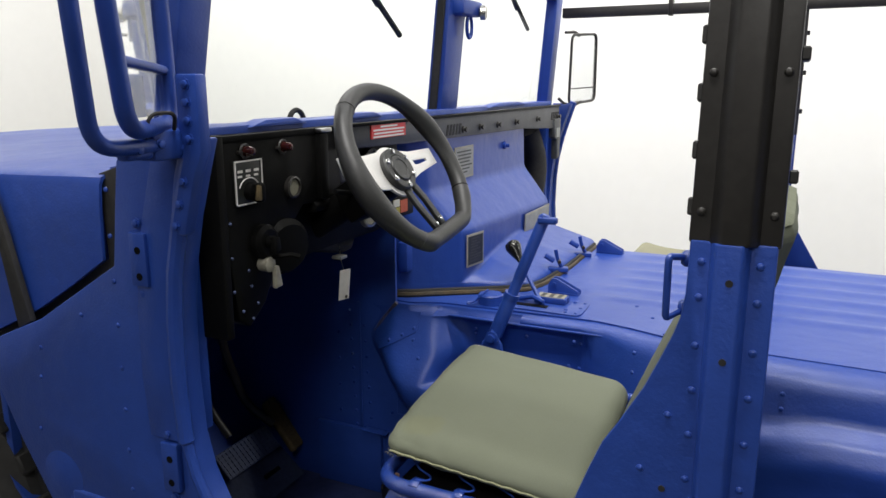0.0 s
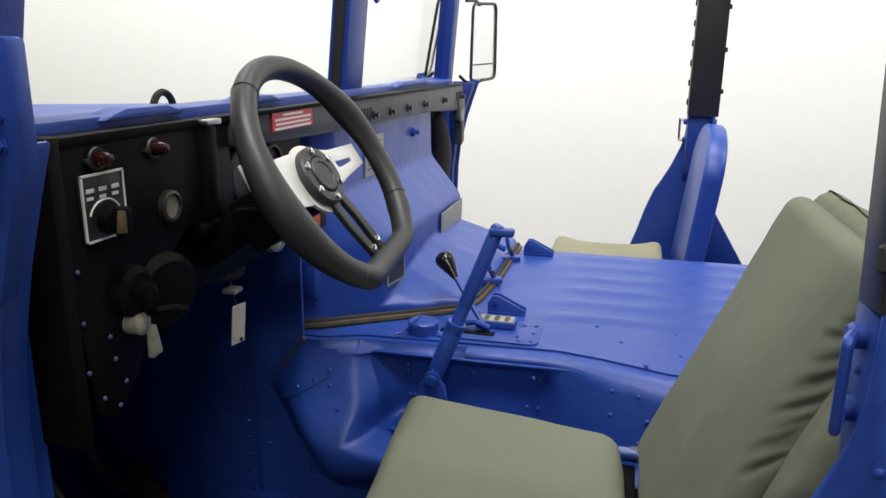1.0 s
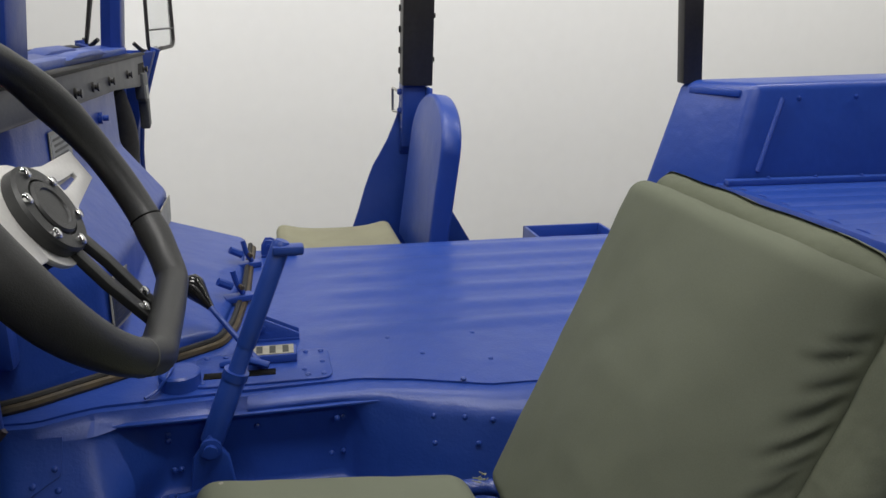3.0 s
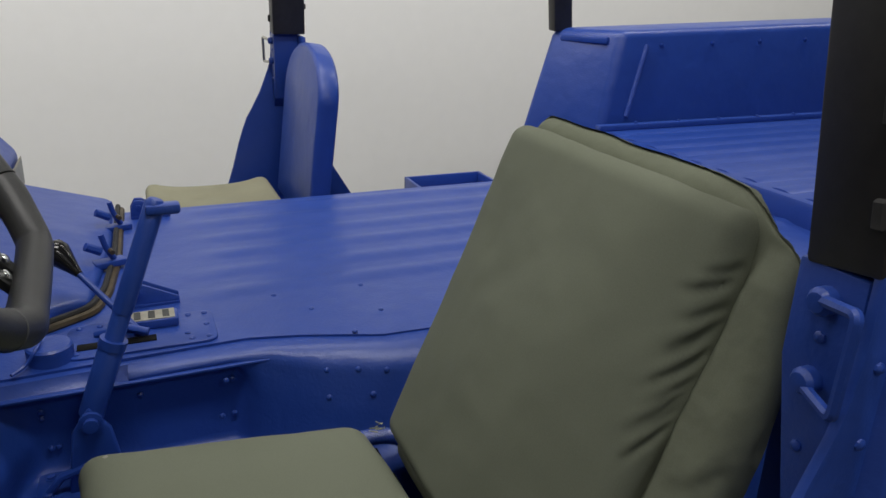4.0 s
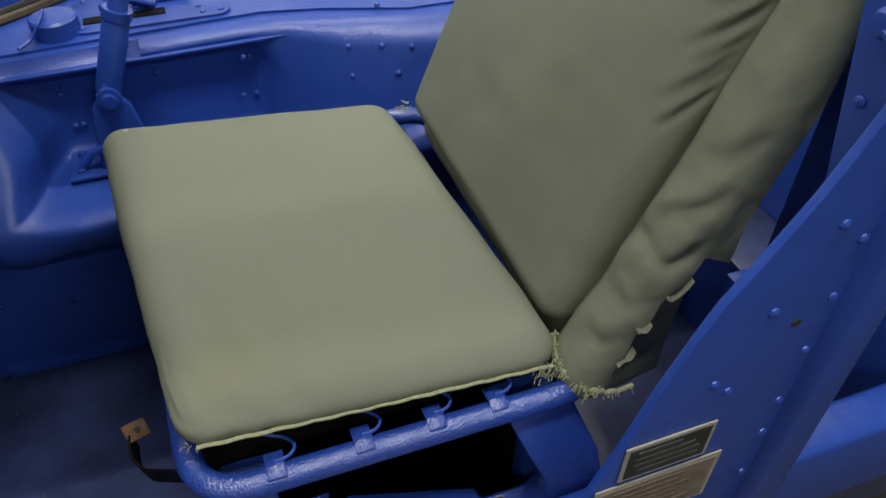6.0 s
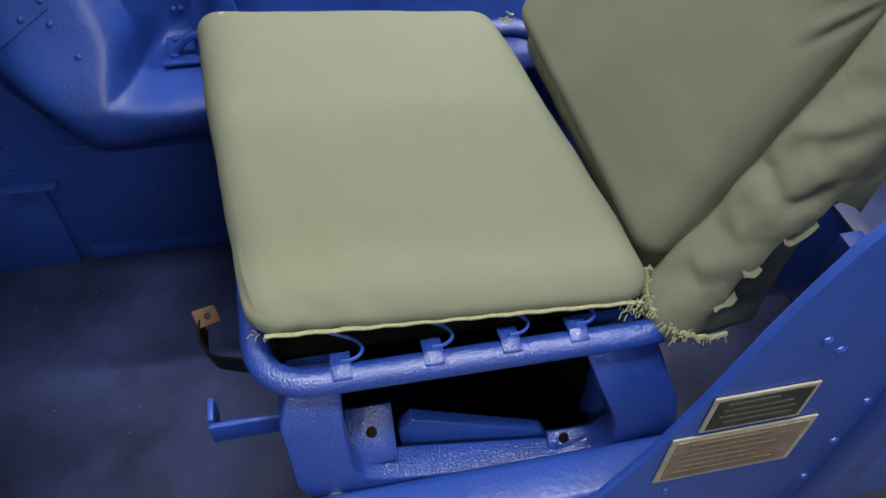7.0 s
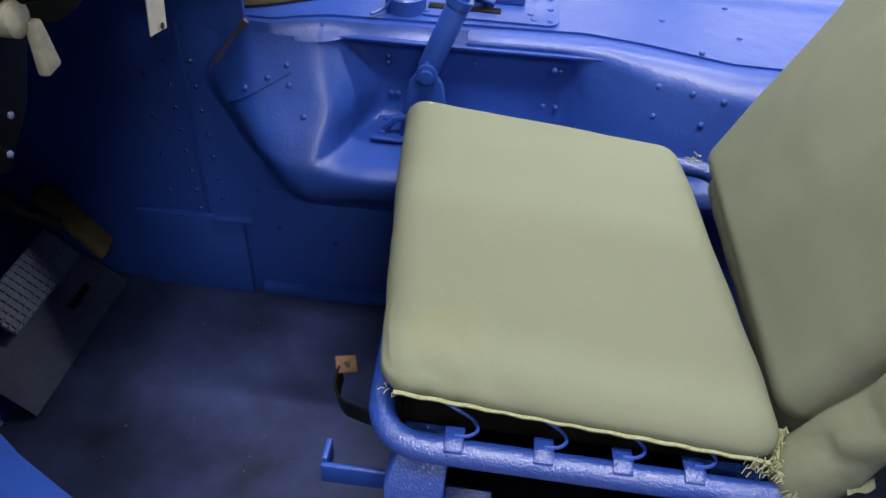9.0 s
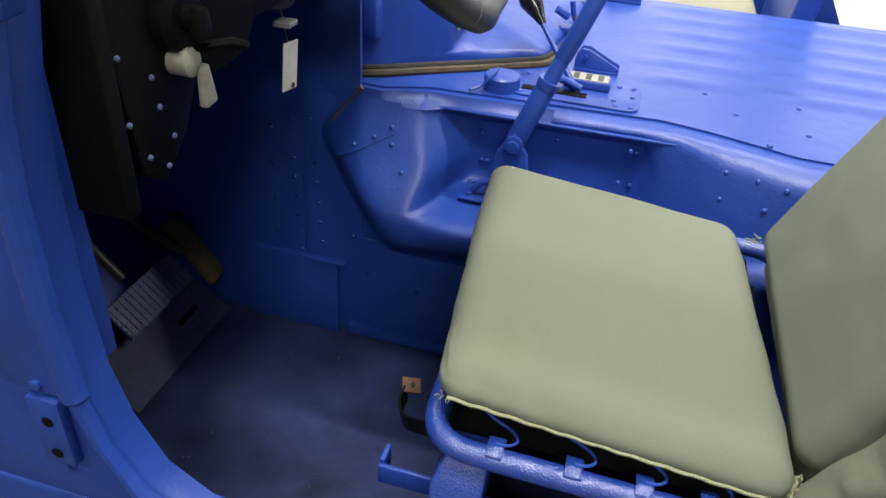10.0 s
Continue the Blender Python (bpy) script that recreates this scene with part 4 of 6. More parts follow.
for k in range(41):
    ey0 = 0.472 - 0.318 * k / 40
    ex, ey, lift = seat_warp(-0.683 - 0.247 * (1 - 0.04 * (0.5 - 0.5 * (ey0 - 0.314) / 0.172)), ey0)
    edge.append((ex, ey, 0.895 + lift + 0.0008 * math.sin(k * 1.7)))
spart("frayed_hem", tube(edge, 0.0019, 6), fray, cushion, "pale yellow frayed hem")
random.seed(4)
tuft = []
for cx, cy, n in ((-0.915, 0.452, 18), (-0.934, 0.142, 60)):
    for _ in range(n):
        a = Vector((cx, cy, 0.888 + (0.02 if cy > 0.3 else 0.0))) + Vector((random.uniform(-.006, .006), random.uniform(-.012, .012), random.uniform(-.006, .012)))
        d = Vector((random.uniform(-.006, .001), random.uniform(-.006, .006), random.uniform(-.006, .004)))
        tuft.append(tube([a, a + d * 0.5 + Vector((0, 0, .002)), a + d], 0.00042, 4))
spart("frayed_threads", join(*tuft), fray, cushion, "loose yellow threads")["kind"] = "stuff"
spart("snap_stud", lathe([(0.006, 0), (0.005, 0.002), (0, 0.003)], 10, aim((-0.486, 0.482, 0.944), (0.2, 0.2, 1))), plate_edge, cushion)

# backrest: a front pad inside a thicker wrapped cover
tilt = pose(0, 0, 0, 24.0, 0, 0)
bb = rounded_box(0.207, 0.027, 0.228, 0.022, 120, 1.0)
for v in bb.verts:
    u, w = v.co.x / 0.207, v.co.z / 0.228
    v.co.x *= (1 - 0.05 * max(0, w) ** 3) if u < 0 else 1 + 0.055 * max(0, w + 0.2) / 1.2
    if v.co.y > 0:
        v.co.y += 0.012 * (1 - u * u) * (1 - w * w)
wrinkle(bb, 0.0025, 7)
for v in bb.verts:
    # the upper side is pulled back towards the seam
    k = max(0.0, 1 - (v.co.x + 0.207) / 0.045) ** 2 * min(1.0, max(0.0, (v.co.z + 0.05) / 0.10))
    if v.co.y > -0.01:
        v.co.y -= 0.008 * k
bb.transform(Matrix.Translation((-0.691, 0.019, 1.107)) @ tilt)
for k in range(10):
    # short folds running off the seam, longest in the middle
    t = k / 9
    a = (-0.896, -0.042 + 0.055 * t + 0.003 * math.sin(k * 2.1), 1.273 - 0.140 * t + 0.004 * math.sin(k * 1.7))
    n = 0.021 + 0.010 * math.sin(math.pi * t) + 0.004 * math.sin(k * 2.9)
    crease(bb, a, (-0.882, a[1] + n, a[2] - n * (0.35 + 0.75 * t)), (0.0034, 0.0046, 0.0028, 0.0040)[k % 4], 0.0042, (0.75, -0.6, 0.0))
back = spart("backrest_pad", bb, fabric, None, "faded olive canvas back pad", 60)
wb = rounded_box(0.248, 0.027, 0.250, 0.024, 110, 1.0)
for v in wb.verts:
    u, w = v.co.x / 0.248, v.co.z / 0.250
    v.co.x *= 1 - (0.08 if u < 0 else 0.05) * max(0, w) ** 3
    if u < 0 and w > 0:
        v.co.z -= 0.045 * u ** 4 * w ** 2
    if v.co.y < 0:
        v.co.y += 0.016 * max(w, 0) - 0.004 * (1 - max(w, 0))
    if w < 0:
        v.co.y += (-0.075 if v.co.y < 0 else 0.020) * abs(w) ** 1.6
        v.co.z -= 0.02 * w * w
for v in wb.verts:
    # the flange beside the pad comes forward, with cross folds that deepen downwards
    k = min(1.0, max(0.0, (-0.176 - v.co.x) / 0.018))
    k *= min(1.0, max(0.0, (0.225 - v.co.z) / 0.05))
    if v.co.y > 0 and k > 0:
        low = min(1.0, max(0.15, (0.02 - v.co.z) / 0.10))
        v.co.y += k * (0.019 + 0.0010 * low * math.sin(v.co.z * 95 + v.co.x * 60 + 4 * noise.noise(v.co * 10)))
wrinkle(wb, 0.0025, 8)
wrinkle(wb, 0.0010, 16, lambda c: max(0.0, 1 - abs(c.x + 0.25) / 0.07) * (1.0 if c.z < 0.0 else 0.4), (1, 0.8, 1.3), True)
wb.transform(Matrix.Translation((-0.716, -0.018, 1.092)) @ pose(0, 0, 0, 21, 0, 0))
for v in wb.verts:
    # the outer side is slimmer than the middle
    back = float(np.interp(v.co.z, (0.85, 1.05, 1.15, 1.30), (0.012, 0.004, -0.028, -0.060)))
    k = min(1.0, max(0.0, (-0.84 - v.co.x) / 0.07))
    if v.co.y < back:
        v.co.y += (back - v.co.y) * 0.85 * k
for a, b, depth, width in (((-0.930, 0.056, 1.043), (-0.956, 0.029, 1.078), 0.0055, 0.006), ((-0.915, 0.064, 1.024), (-0.952, 0.057, 1.017), 0.003, 0.005),
                           ((-0.952, 0.057, 1.012), (-0.966, 0.038, 1.037), 0.0045, 0.006), ((-0.945, 0.030, 1.100), (-0.962, 0.010, 1.130), 0.003, 0.007),
                           ((-0.925, 0.090, 0.965), (-0.955, 0.080, 0.975), 0.003, 0.006), ((-0.935, 0.104, 0.930), (-0.957, 0.094, 0.936), 0.0025, 0.005)):
    crease(wb, a, b, depth, width, (0.75, -0.65, 0.1))
for v in wb.verts:
    # below the tear the outer side is hollow
    tear = float(np.interp(v.co.z, (0.885, 0.918, 0.941, 0.956, 0.990, 1.006), (0.098, 0.085, 0.079, 0.070, 0.054, 0.010))) + 0.004 * noise.noise(v.co * 70)
    if v.co.x < -0.90 and v.co.z < 1.006:
        v.co.x += 0.034 * min(1.0, max(0.0, (tear - v.co.y) / 0.014)) * min(1.0, (-0.90 - v.co.x) / 0.03)
cover_back = spart("backrest_cover", wb, fabric_creased, None, "creased olive canvas cover with torn lower hem", 60)
hem = [Vector(p) + Vector((0, 0, 0.002 * math.sin(k * 2.3))) for k, p in enumerate(fillet([(-0.908, 0.126, 0.904), (-0.922, 0.131, 0.892), (-0.942, 0.128, 0.886), (-0.962, 0.116, 0.884), (-0.969, 0.098, 0.880), (-0.966, 0.070, 0.874)], 0.012, 5))]
for fy, fz, fs, slope in ((0.048, 0.994, 0.012, -0.65), (0.074, 0.956, 0.007, -0.5), (0.085, 0.919, 0.009, -0.9)):
    flap = [[(-0.9615 - 0.006 * u * u - 0.0008 * math.sin(7 * w), fy + fs * (w - 0.5) * 1.7, fz + slope * fs * (w - 0.5) * 1.7 + fs * 0.4 - fs * 1.1 * u * (0.75 + 0.25 * math.sin(4.5 * w + fs * 900)) * (1 - 0.6 * abs(2 * w - 1) ** 3)) for w in (0, 0.1, 0.2, 0.3, 0.4, 0.5, 0.6, 0.7, 0.8, 0.9, 1)] for u in (0, 0.4, 0.75, 1.0)]
    spart("torn_flap", sheet(flap, 0.0012), fabric_pale, cover_back, "pale frayed tear in the canvas")
spart("torn_hem", tube(hem, 0.0026, 6), fray, cover_back, "torn yellowed hem")
tuft = []
for _ in range(170):
    u = random.random() ** 2 * 0.99
    a = hem[int(u * len(hem))] + Vector((random.uniform(-.003, .003), random.uniform(-.003, .003), random.uniform(-.004, .004)))
    d = Vector((random.uniform(-.006, .002), random.uniform(-.004, .008), random.uniform(-.006, .004)))
    tuft.append(tube([a, a + d * 0.5 + Vector((0, 0, .003)), a + d], 0.00042, 4))
spart("frayed_threads", join(*tuft), fray, cover_back, "loose yellow threads")["kind"] = "stuff"
tuft = []
for _ in range(14):
    a = Vector((-0.448, 0.125, 0.880)) + Vector((random.uniform(-.006, .006), random.uniform(-.008, .008), random.uniform(-.006, .006)))
    d = Vector((random.uniform(-.002, .006), random.uniform(-.005, .013), random.uniform(-.003, .004)))
    tuft.append(tube([a, a + d], 0.0008, 4))
spart("frayed_threads", join(*tuft), fray, cover_back, "loose yellow threads")["kind"] = "stuff"

# tube frame, springs and base
loop = fillet([(-0.944, 0.466, 0.869), (-0.446, 0.486, 0.869), (-0.446, 0.09, 0.867), (-0.948, 0.09, 0.867)], 0.05, 6, True)
tube_frame = spart("seat_frame", tube(loop, 0.0122, 14, True), blue_rough, None, "glossy blue seat frame tube")
spart("back_tube", tube(fillet([(-0.935, 0.10, 0.862), (-0.925, 0.04, 0.89), (-0.86, -0.05, 1.18), (-0.52, -0.05, 1.18), (-0.46, 0.04, 0.89), (-0.45, 0.10, 0.862)], 0.05), 0.011, 10), blue_rough, tube_frame)
for y in (0.398, 0.322, 0.256, 0.197):
    pts = [(-0.880, y + 0.036, 0.880), (-0.903, y + 0.012, 0.881), (-0.917, y - 0.014, 0.882), (-0.929, y - 0.021, 0.883), (-0.938, y - 0.012, 0.8835), (-0.938, y, 0.8835)]
    spart("spring", tube(fillet(pts, 0.008, 4), 0.0016, 6), blue, tube_frame, "bent wire seat spring")
    spart("spring_clip", prism([(-0.926, 0.8800), (-0.942, 0.8840), (-0.952, 0.8805), (-0.953, 0.8770), (-0.942, 0.8805), (-0.926, 0.8770)], "y", y - 0.0085, y + 0.0085, 0.0006, 1), blue_rough, tube_frame)
    spart("spring_wire", tube([(-0.875, y + 0.03, 0.872), (-0.47, y + 0.03, 0.872)], 0.0025, 6), blue, tube_frame)
outer = [(0.446, 0.857), (0.456, 0.83), (0.452, 0.76), (0.436, 0.715), (0.41, 0.695), (0.20, 0.66), (0.13, 0.668), (0.098, 0.70), (0.085, 0.74), (0.10, 0.80), (0.121, 0.857)]
inner = [(0.401, 0.857), (0.403, 0.82), (0.400, 0.775), (0.392, 0.757), (0.375, 0.747), (0.20, 0.705), (0.165, 0.71), (0.150, 0.735), (0.155, 0.775), (0.172, 0.815), (0.189, 0.857)]


def lean(bm):
    """Leans the upper part of the support inwards under the tube."""
    for v in bm.verts:
        v.co.x += -0.022 + 0.65 * max(0.0, v.co.z - 0.80)
    return bm


base = spart("seat_base", lean(ring_prism(outer, inner, "x", -0.958, -0.925, 0.003)), blue_rough, None, "cast blue seat support bracket")
spart("base_foot", box(-0.92, -0.892, 0.405, 0.450, 0.60, 0.80, 0.004), blue_rough, base)
spart("base_foot", box(-0.92, -0.892, 0.10, 0.145, 0.60, 0.74, 0.004), blue_rough, base)
for y0, y1, x0, z0, x1, z1, holes in ((0.359, 0.402, -0.966, 0.752, -0.928, 0.790, ((0.380, 0.55),)), (0.152, 0.206, -0.972, 0.695, -0.950, 0.719, ((0.190, 0.77), (0.163, 0.50)))):
    # flat ears that slope up and inwards beside the legs
    tab = spart("mount_tab", prism([(x0, z0), (x1, z1), (x1 + 0.006, z1 - 0.006), (x0 + 0.006, z0 - 0.006)], "y", y0, y1, 0.0006, 1), blue_rough, base)
    for hy, k in holes:
        spart("hole", lathe([(0.0055, 0), (0.0055, 0.0008), (0, 0.0008)], 12, aim((x0 + (x1 - x0) * k, hy, z0 + (z1 - z0) * k), (-1, 0, 1))), black, tab)
spart("inner_plate", prism([(0.355, 0.755), (0.341, 0.772), (0.207, 0.705), (0.182, 0.653), (0.349, 0.696)], "x", -0.940, -0.926, 0.002), blue, base)
spart("base_bolt", lathe([(0.010, 0), (0.010, 0.006), (0.006, 0.009), (0, 0.010)], 10, aim((-0.980, 0.420, 0.728), (-1, 0, 0.1))), pedal_grey, base)
spart("base_slot", box(-0.982, -0.979, 0.41, 0.425, 0.683, 0.712, 0.001), black, base)
bracket = spart("front_bracket", box(-0.915, -0.909, 0.440, 0.527, 0.748, 0.776, 0.002), blue, base)
spart("bracket_end", box(-0.9085, -0.885, 0.521, 0.527, 0.750, 0.780, 0.001), blue, bracket)
# black colour stands in for the deep shade inside the seat base, pan included
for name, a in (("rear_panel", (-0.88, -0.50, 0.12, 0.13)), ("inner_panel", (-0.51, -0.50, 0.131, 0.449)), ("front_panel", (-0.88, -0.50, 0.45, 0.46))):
    spart(name, box(*a, FLOOR, 0.84, 0.002), black, base, "seat box panel coloured black for the shade under the seat")
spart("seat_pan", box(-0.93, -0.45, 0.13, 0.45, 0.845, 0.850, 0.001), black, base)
strap = thing("lap_belt_strap", "short black webbing strap with a rusty buckle hanging off the seat", "seat belt", (-0.85, 0.5, 0.80))
part("webbing", local((-0.85, 0.5, 0.80), sheet([[(x, y, z - w), (x, y + 0.004, z + w)] for (x, y, z), w in zip(fillet([(-0.905, 0.487, 0.855), (-0.880, 0.505, 0.825), (-0.850, 0.535, 0.795), (-0.825, 0.548, 0.790), (-0.806, 0.546, 0.800)], 0.02, 4), [0.011] * 20)], 0.003)), black, strap)
buckle = part("buckle", local((-0.85, 0.5, 0.80), box(-0.010, 0.010, -0.013, 0.013, -0.0022, 0.0022, 0.002, 2, Matrix.Translation((-0.799, 0.542, 0.806)) @ pose(0, 0, 0, 25, -30, 20))), orange_dirt, strap, "rust-brown leather buckle tab")
part("eyelet", local((-0.85, 0.5, 0.80), lathe([(0.004, 0.002), (0.0035, 0.0035), (0, 0.0035)], 10, Matrix.Translation((-0.799, 0.542, 0.806)) @ pose(0, 0, 0, 25, -30, 20))), steel, buckle)

# ---- passenger seat ----
PS_AT = (0.70, 0.2, FLOOR)
pseat = thing("passenger_seat", "passenger seat with bare blue steel backrest and olive cushion", "seat", PS_AT)


def ppart(name, bm, material, parent=None, label=""):
    return part(name, local(PS_AT, bm), material, parent or pseat, label, 50)


arch = [(0.50, 0.86), (0.50, 1.18)] + [(0.715 - 0.215 * math.cos(math.pi * k / 16), 1.19 + 0.135 * math.sin(math.pi * k / 16)) for k in range(17)] + [(0.93, 1.18), (0.93, 0.86)]
pm = Matrix.Translation((0, 0.015, 0.9)) @ pose(0, 0, 0, 7, 0, 0) @ Matrix.Translation((0, -0.02, -0.9))
ppart("backrest", prism(arch, "y", -0.035, 0.02, 0.012, 3, pm), blue, None, "bare blue steel back panel with round top")
pc = rounded_box(0.23, 0.175, 0.04, 0.035, 14)
for v in pc.verts:
    u, w = v.co.x / 0.23, v.co.y / 0.175
    if v.co.z > 0:
        v.co.z += 0.018 * w ** 4 + 0.010 * (w * w) - 0.004
pc.transform(Matrix.Translation((0.70, 0.225, 0.862)))
ppart("seat_cushion", pc, mat("pale_olive_canvas", (0.29, 0.28, 0.185), 0.85, grain=0.1, grain_scale=700, bump=0.3, bump_scale=1200, stain=0.3, stain_scale=6), None, "pale olive canvas cushion")
ppart("seat_box", box(0.48, 0.93, 0.05, 0.40, FLOOR, 0.83, 0.01), blue)

# ---- dashboard ----
IP_AT = (-0.6, 0.8, 1.3)
dash = thing("instrument_panel", "black driver's instrument panel with toggle switches and gauges", "dashboard", IP_AT)


def dpart(name, bm, material, parent=None, label="", angle=35):
    return part(name, local(IP_AT, bm), material, parent or dash, label, angle)


left_panel = dpart("switch_panel", prism([(-0.958, 1.428), (-0.612, 1.425), (-0.598, 1.280), (-0.735, 1.282), (-0.80, 1.225), (-0.86, 1.12), (-0.905, 1.085), (-0.935, 1.105), (-0.955, 1.25)], "y", 0.762, 0.80, 0.005), black)
dpart("panel_edge", box(-0.975, -0.955, 0.755, 0.86, 1.08, 1.43, 0.004), black, left_panel)
cluster = dpart("gauge_housing", box(-0.735, -0.33, 0.775, 0.86, 1.285, 1.425, 0.006), black)
dpart("cluster_lip", prism([(0.755, 1.275), (0.78, 1.30), (0.78, 1.26), (0.76, 1.262)], "x", -0.70, -0.36, 0.003), black, cluster)
dpart("cluster_post", box(-0.690, -0.660, 0.748, 0.78, 1.285, 1.420, 0.008), black, cluster)
dpart("hinge_tab", box(-0.692, -0.655, 0.744, 0.76, 1.419, 1.427, 0.002), steel, cluster)
dpart("under_dash_box", box(-0.80, -0.36, 0.80, 1.10, 1.16, 1.29, 0.02), black)
dpart("upper_shelf", box(-0.96, 0.88, 0.76, 0.785, 1.415, 1.428, 0.003), black)


def knobs(x, z, y, r, material, ring, parent):
    k = dpart("indicator_lamp", lathe([(r * 1.25, 0), (r * 1.25, 0.004), (r, 0.005), (r, 0.016), (r * 0.7, 0.023), (0, 0.026)], 14, aim((x, y, z), (0, -1, 0))), material, parent)
    dpart("bezel", tube([(x + r * 1.35 * math.cos(a), y - 0.004, z + r * 1.35 * math.sin(a)) for a in [2 * math.pi * j / 18 for j in range(18)]], 0.0022, 6, True), ring, k)
    dpart("guard", box(x - r * 2.1, x + r * 2.1, y - 0.006, y, z - 0.004, z + 0.001, 0.001), ring, k)


knobs(-0.900, 1.400, 0.762, 0.0085, lens_red, black_metal, left_panel)
knobs(-0.796, 1.400, 0.762, 0.0085, lens_red, black_metal, left_panel)
sw = dpart("light_switch_plate", box(-0.931, -0.860, 0.757, 0.763, 1.308, 1.384, 0.002), plate_black, left_panel, "black light switch plate with white lettering")
for a, b, c, d in ((-0.931, -0.860, 1.382, 1.3845), (-0.931, -0.860, 1.308, 1.3105), (-0.931, -0.9285, 1.308, 1.384), (-0.8625, -0.860, 1.308, 1.384)):
    dpart("plate_border", box(a, b, 0.7556, 0.758, c, d, 0), white_ink, sw)
for k in range(3):
    dpart("lettering_bar", box(-0.924 + 0.021 * k, -0.912 + 0.021 * k, 0.7556, 0.758, 1.364, 1.3685, 0), white_ink, sw)
    dpart("lettering_bar", box(-0.924 + 0.021 * k, -0.914 + 0.021 * k, 0.7556, 0.758, 1.356, 1.3595, 0), white_ink, sw)
dpart("dial_arc", tube([(-0.896 + 0.026 * math.cos(a), 0.7565, 1.332 + 0.022 * math.sin(a)) for a in [0.25 + 2.6 * k / 12 for k in range(13)]], 0.0014, 5), white_ink, sw)
dpart("switch_knob", lathe([(0.017, 0), (0.016, 0.012), (0.010, 0.016), (0, 0.016)], 16, aim((-0.894, 0.757, 1.330), (0, -1, 0))), black, sw)
dpart("switch_lever", box(-0.903, -0.885, 0.728, 0.745, 1.312, 1.346, 0.005), black, sw)
dpart("lever_tip", prism([(-0.911, 1.318), (-0.899, 1.316), (-0.899, 1.342), (-0.906, 1.344)], "y", 0.7265, 0.734, 0.002), pad_tan, sw, "worn tan lever tip")
gauge = dpart("round_gauge", lathe([(0.021, 0), (0.021, 0.008), (0.017, 0.010), (0.017, 0.004), (0, 0.004)], 24, aim((-0.772, 0.762, 1.322), (0, -1, 0))), black_metal, left_panel)
dpart("gauge_glass", lathe([(0.0165, 0), (0.016, 0.0055), (0, 0.0065)], 24, aim((-0.772, 0.762, 1.322), (0, -1, 0))), lens_clear, gauge, "dusty cream gauge face")
ks = dpart("key_switch", lathe([(0.032, 0), (0.032, 0.012), (0.024, 0.018), (0.012, 0.018), (0.012, 0.03), (0, 0.032)], 20, aim((-0.865, 0.762, 1.235), (0, -1, 0))), black, left_panel)
dpart("switch_lever", prism([(-0.874, 1.248), (-0.862, 1.248), (-0.858, 1.222), (-0.878, 1.216)], "y", 0.722, 0.738, 0.004), black, ks)
dpart("round_horn", lathe([(0.052, 0), (0.054, 0.03), (0.045, 0.042), (0, 0.046)], 26, aim((-0.79, 0.79, 1.215), (-0.25, -1, -0.1))), black, dash, "round black cover")
hl = dpart("hand_throttle", lathe([(0.014, 0), (0.014, 0.02), (0.008, 0.024), (0, 0.025)], 14, aim((-0.868, 0.762, 1.195), (0, -1, 0))), plate_edge, left_panel, "worn cream-painted pull handle")
dpart("pull_handle", prism([(-0.866, 1.192), (-0.856, 1.192), (-0.847, 1.152), (-0.868, 1.150)], "y", 0.732, 0.742, 0.003), plate_edge, hl)
dpart("toggle", tube([(-0.872, 0.76, 1.205), (-0.842, 0.715, 1.21), (-0.832, 0.705, 1.205)], 0.005, 8), black, hl)
for p in ((-0.945, 1.28), (-0.945, 1.16), (-0.925, 1.12), (-0.90, 1.10), (-0.885, 1.125), (-0.945, 1.22), (-0.90, 1.16), (-0.905, 1.19)):
    child("screw", SCREW, left_panel, Matrix.Translation((p[0] + 0.6, -0.0385, p[1] - 1.3)) @ pose(0, 0, 0, 90, 0, 0))
for gx, gz, gr in ((-0.57, 1.335, 0.04), (-0.47, 1.335, 0.036)):
    g = dpart("gauge", lathe([(gr, 0), (gr, 0.012), (gr * 0.86, 0.014), (gr * 0.86, 0.006), (0, 0.006)], 24, aim((gx, 0.775, gz), (0, -1, 0))), black_metal, cluster)
    dpart("gauge_face", lathe([(gr * 0.85, 0), (gr * 0.85, 0.007), (0, 0.0075)], 24, aim((gx, 0.775, gz), (0, -1, 0))), plate_black, g)
small = dpart("oil_gauge", lathe([(0.022, 0), (0.022, 0.012), (0.018, 0.014), (0.018, 0.008), (0, 0.008)], 20, aim((-0.575, 0.72, 1.235), (-0.2, -1, 0.2))), steel, dash)
dpart("gauge_glass", lathe([(0.0175, 0), (0.017, 0.009), (0, 0.010)], 20, aim((-0.575, 0.72, 1.235), (-0.2, -1, 0.2))), lens_clear, small)
dpart("amber_lamp", lathe([(0.010, 0), (0.010, 0.012), (0.006, 0.018), (0, 0.019)], 12, aim((-0.545, 0.715, 1.268), (-0.2, -1, 0.1))), lens_amber, dash, "small amber warning lamp")

blk = dpart("flasher_box", box(-0.50, -0.385, 0.705, 0.76, 1.215, 1.262, 0.004), black, dash)
dpart("orange_label", box(-0.452, -0.420, 0.7028, 0.706, 1.226, 1.254, 0), mat("orange_label_paint", (0.55, 0.10, 0.03), 0.5, grain=0.1, grain_scale=80), blk, "orange warning label")
dpart("yellow_label", box(-0.486, -0.456, 0.7028, 0.706, 1.220, 1.240, 0), mat("yellow_label_paint", (0.50, 0.42, 0.06), 0.5, grain=0.1, grain_scale=80), blk, "yellow warning label")
dpart("white_label", box(-0.484, -0.456, 0.7028, 0.706, 1.242, 1.258, 0), paper, blk)

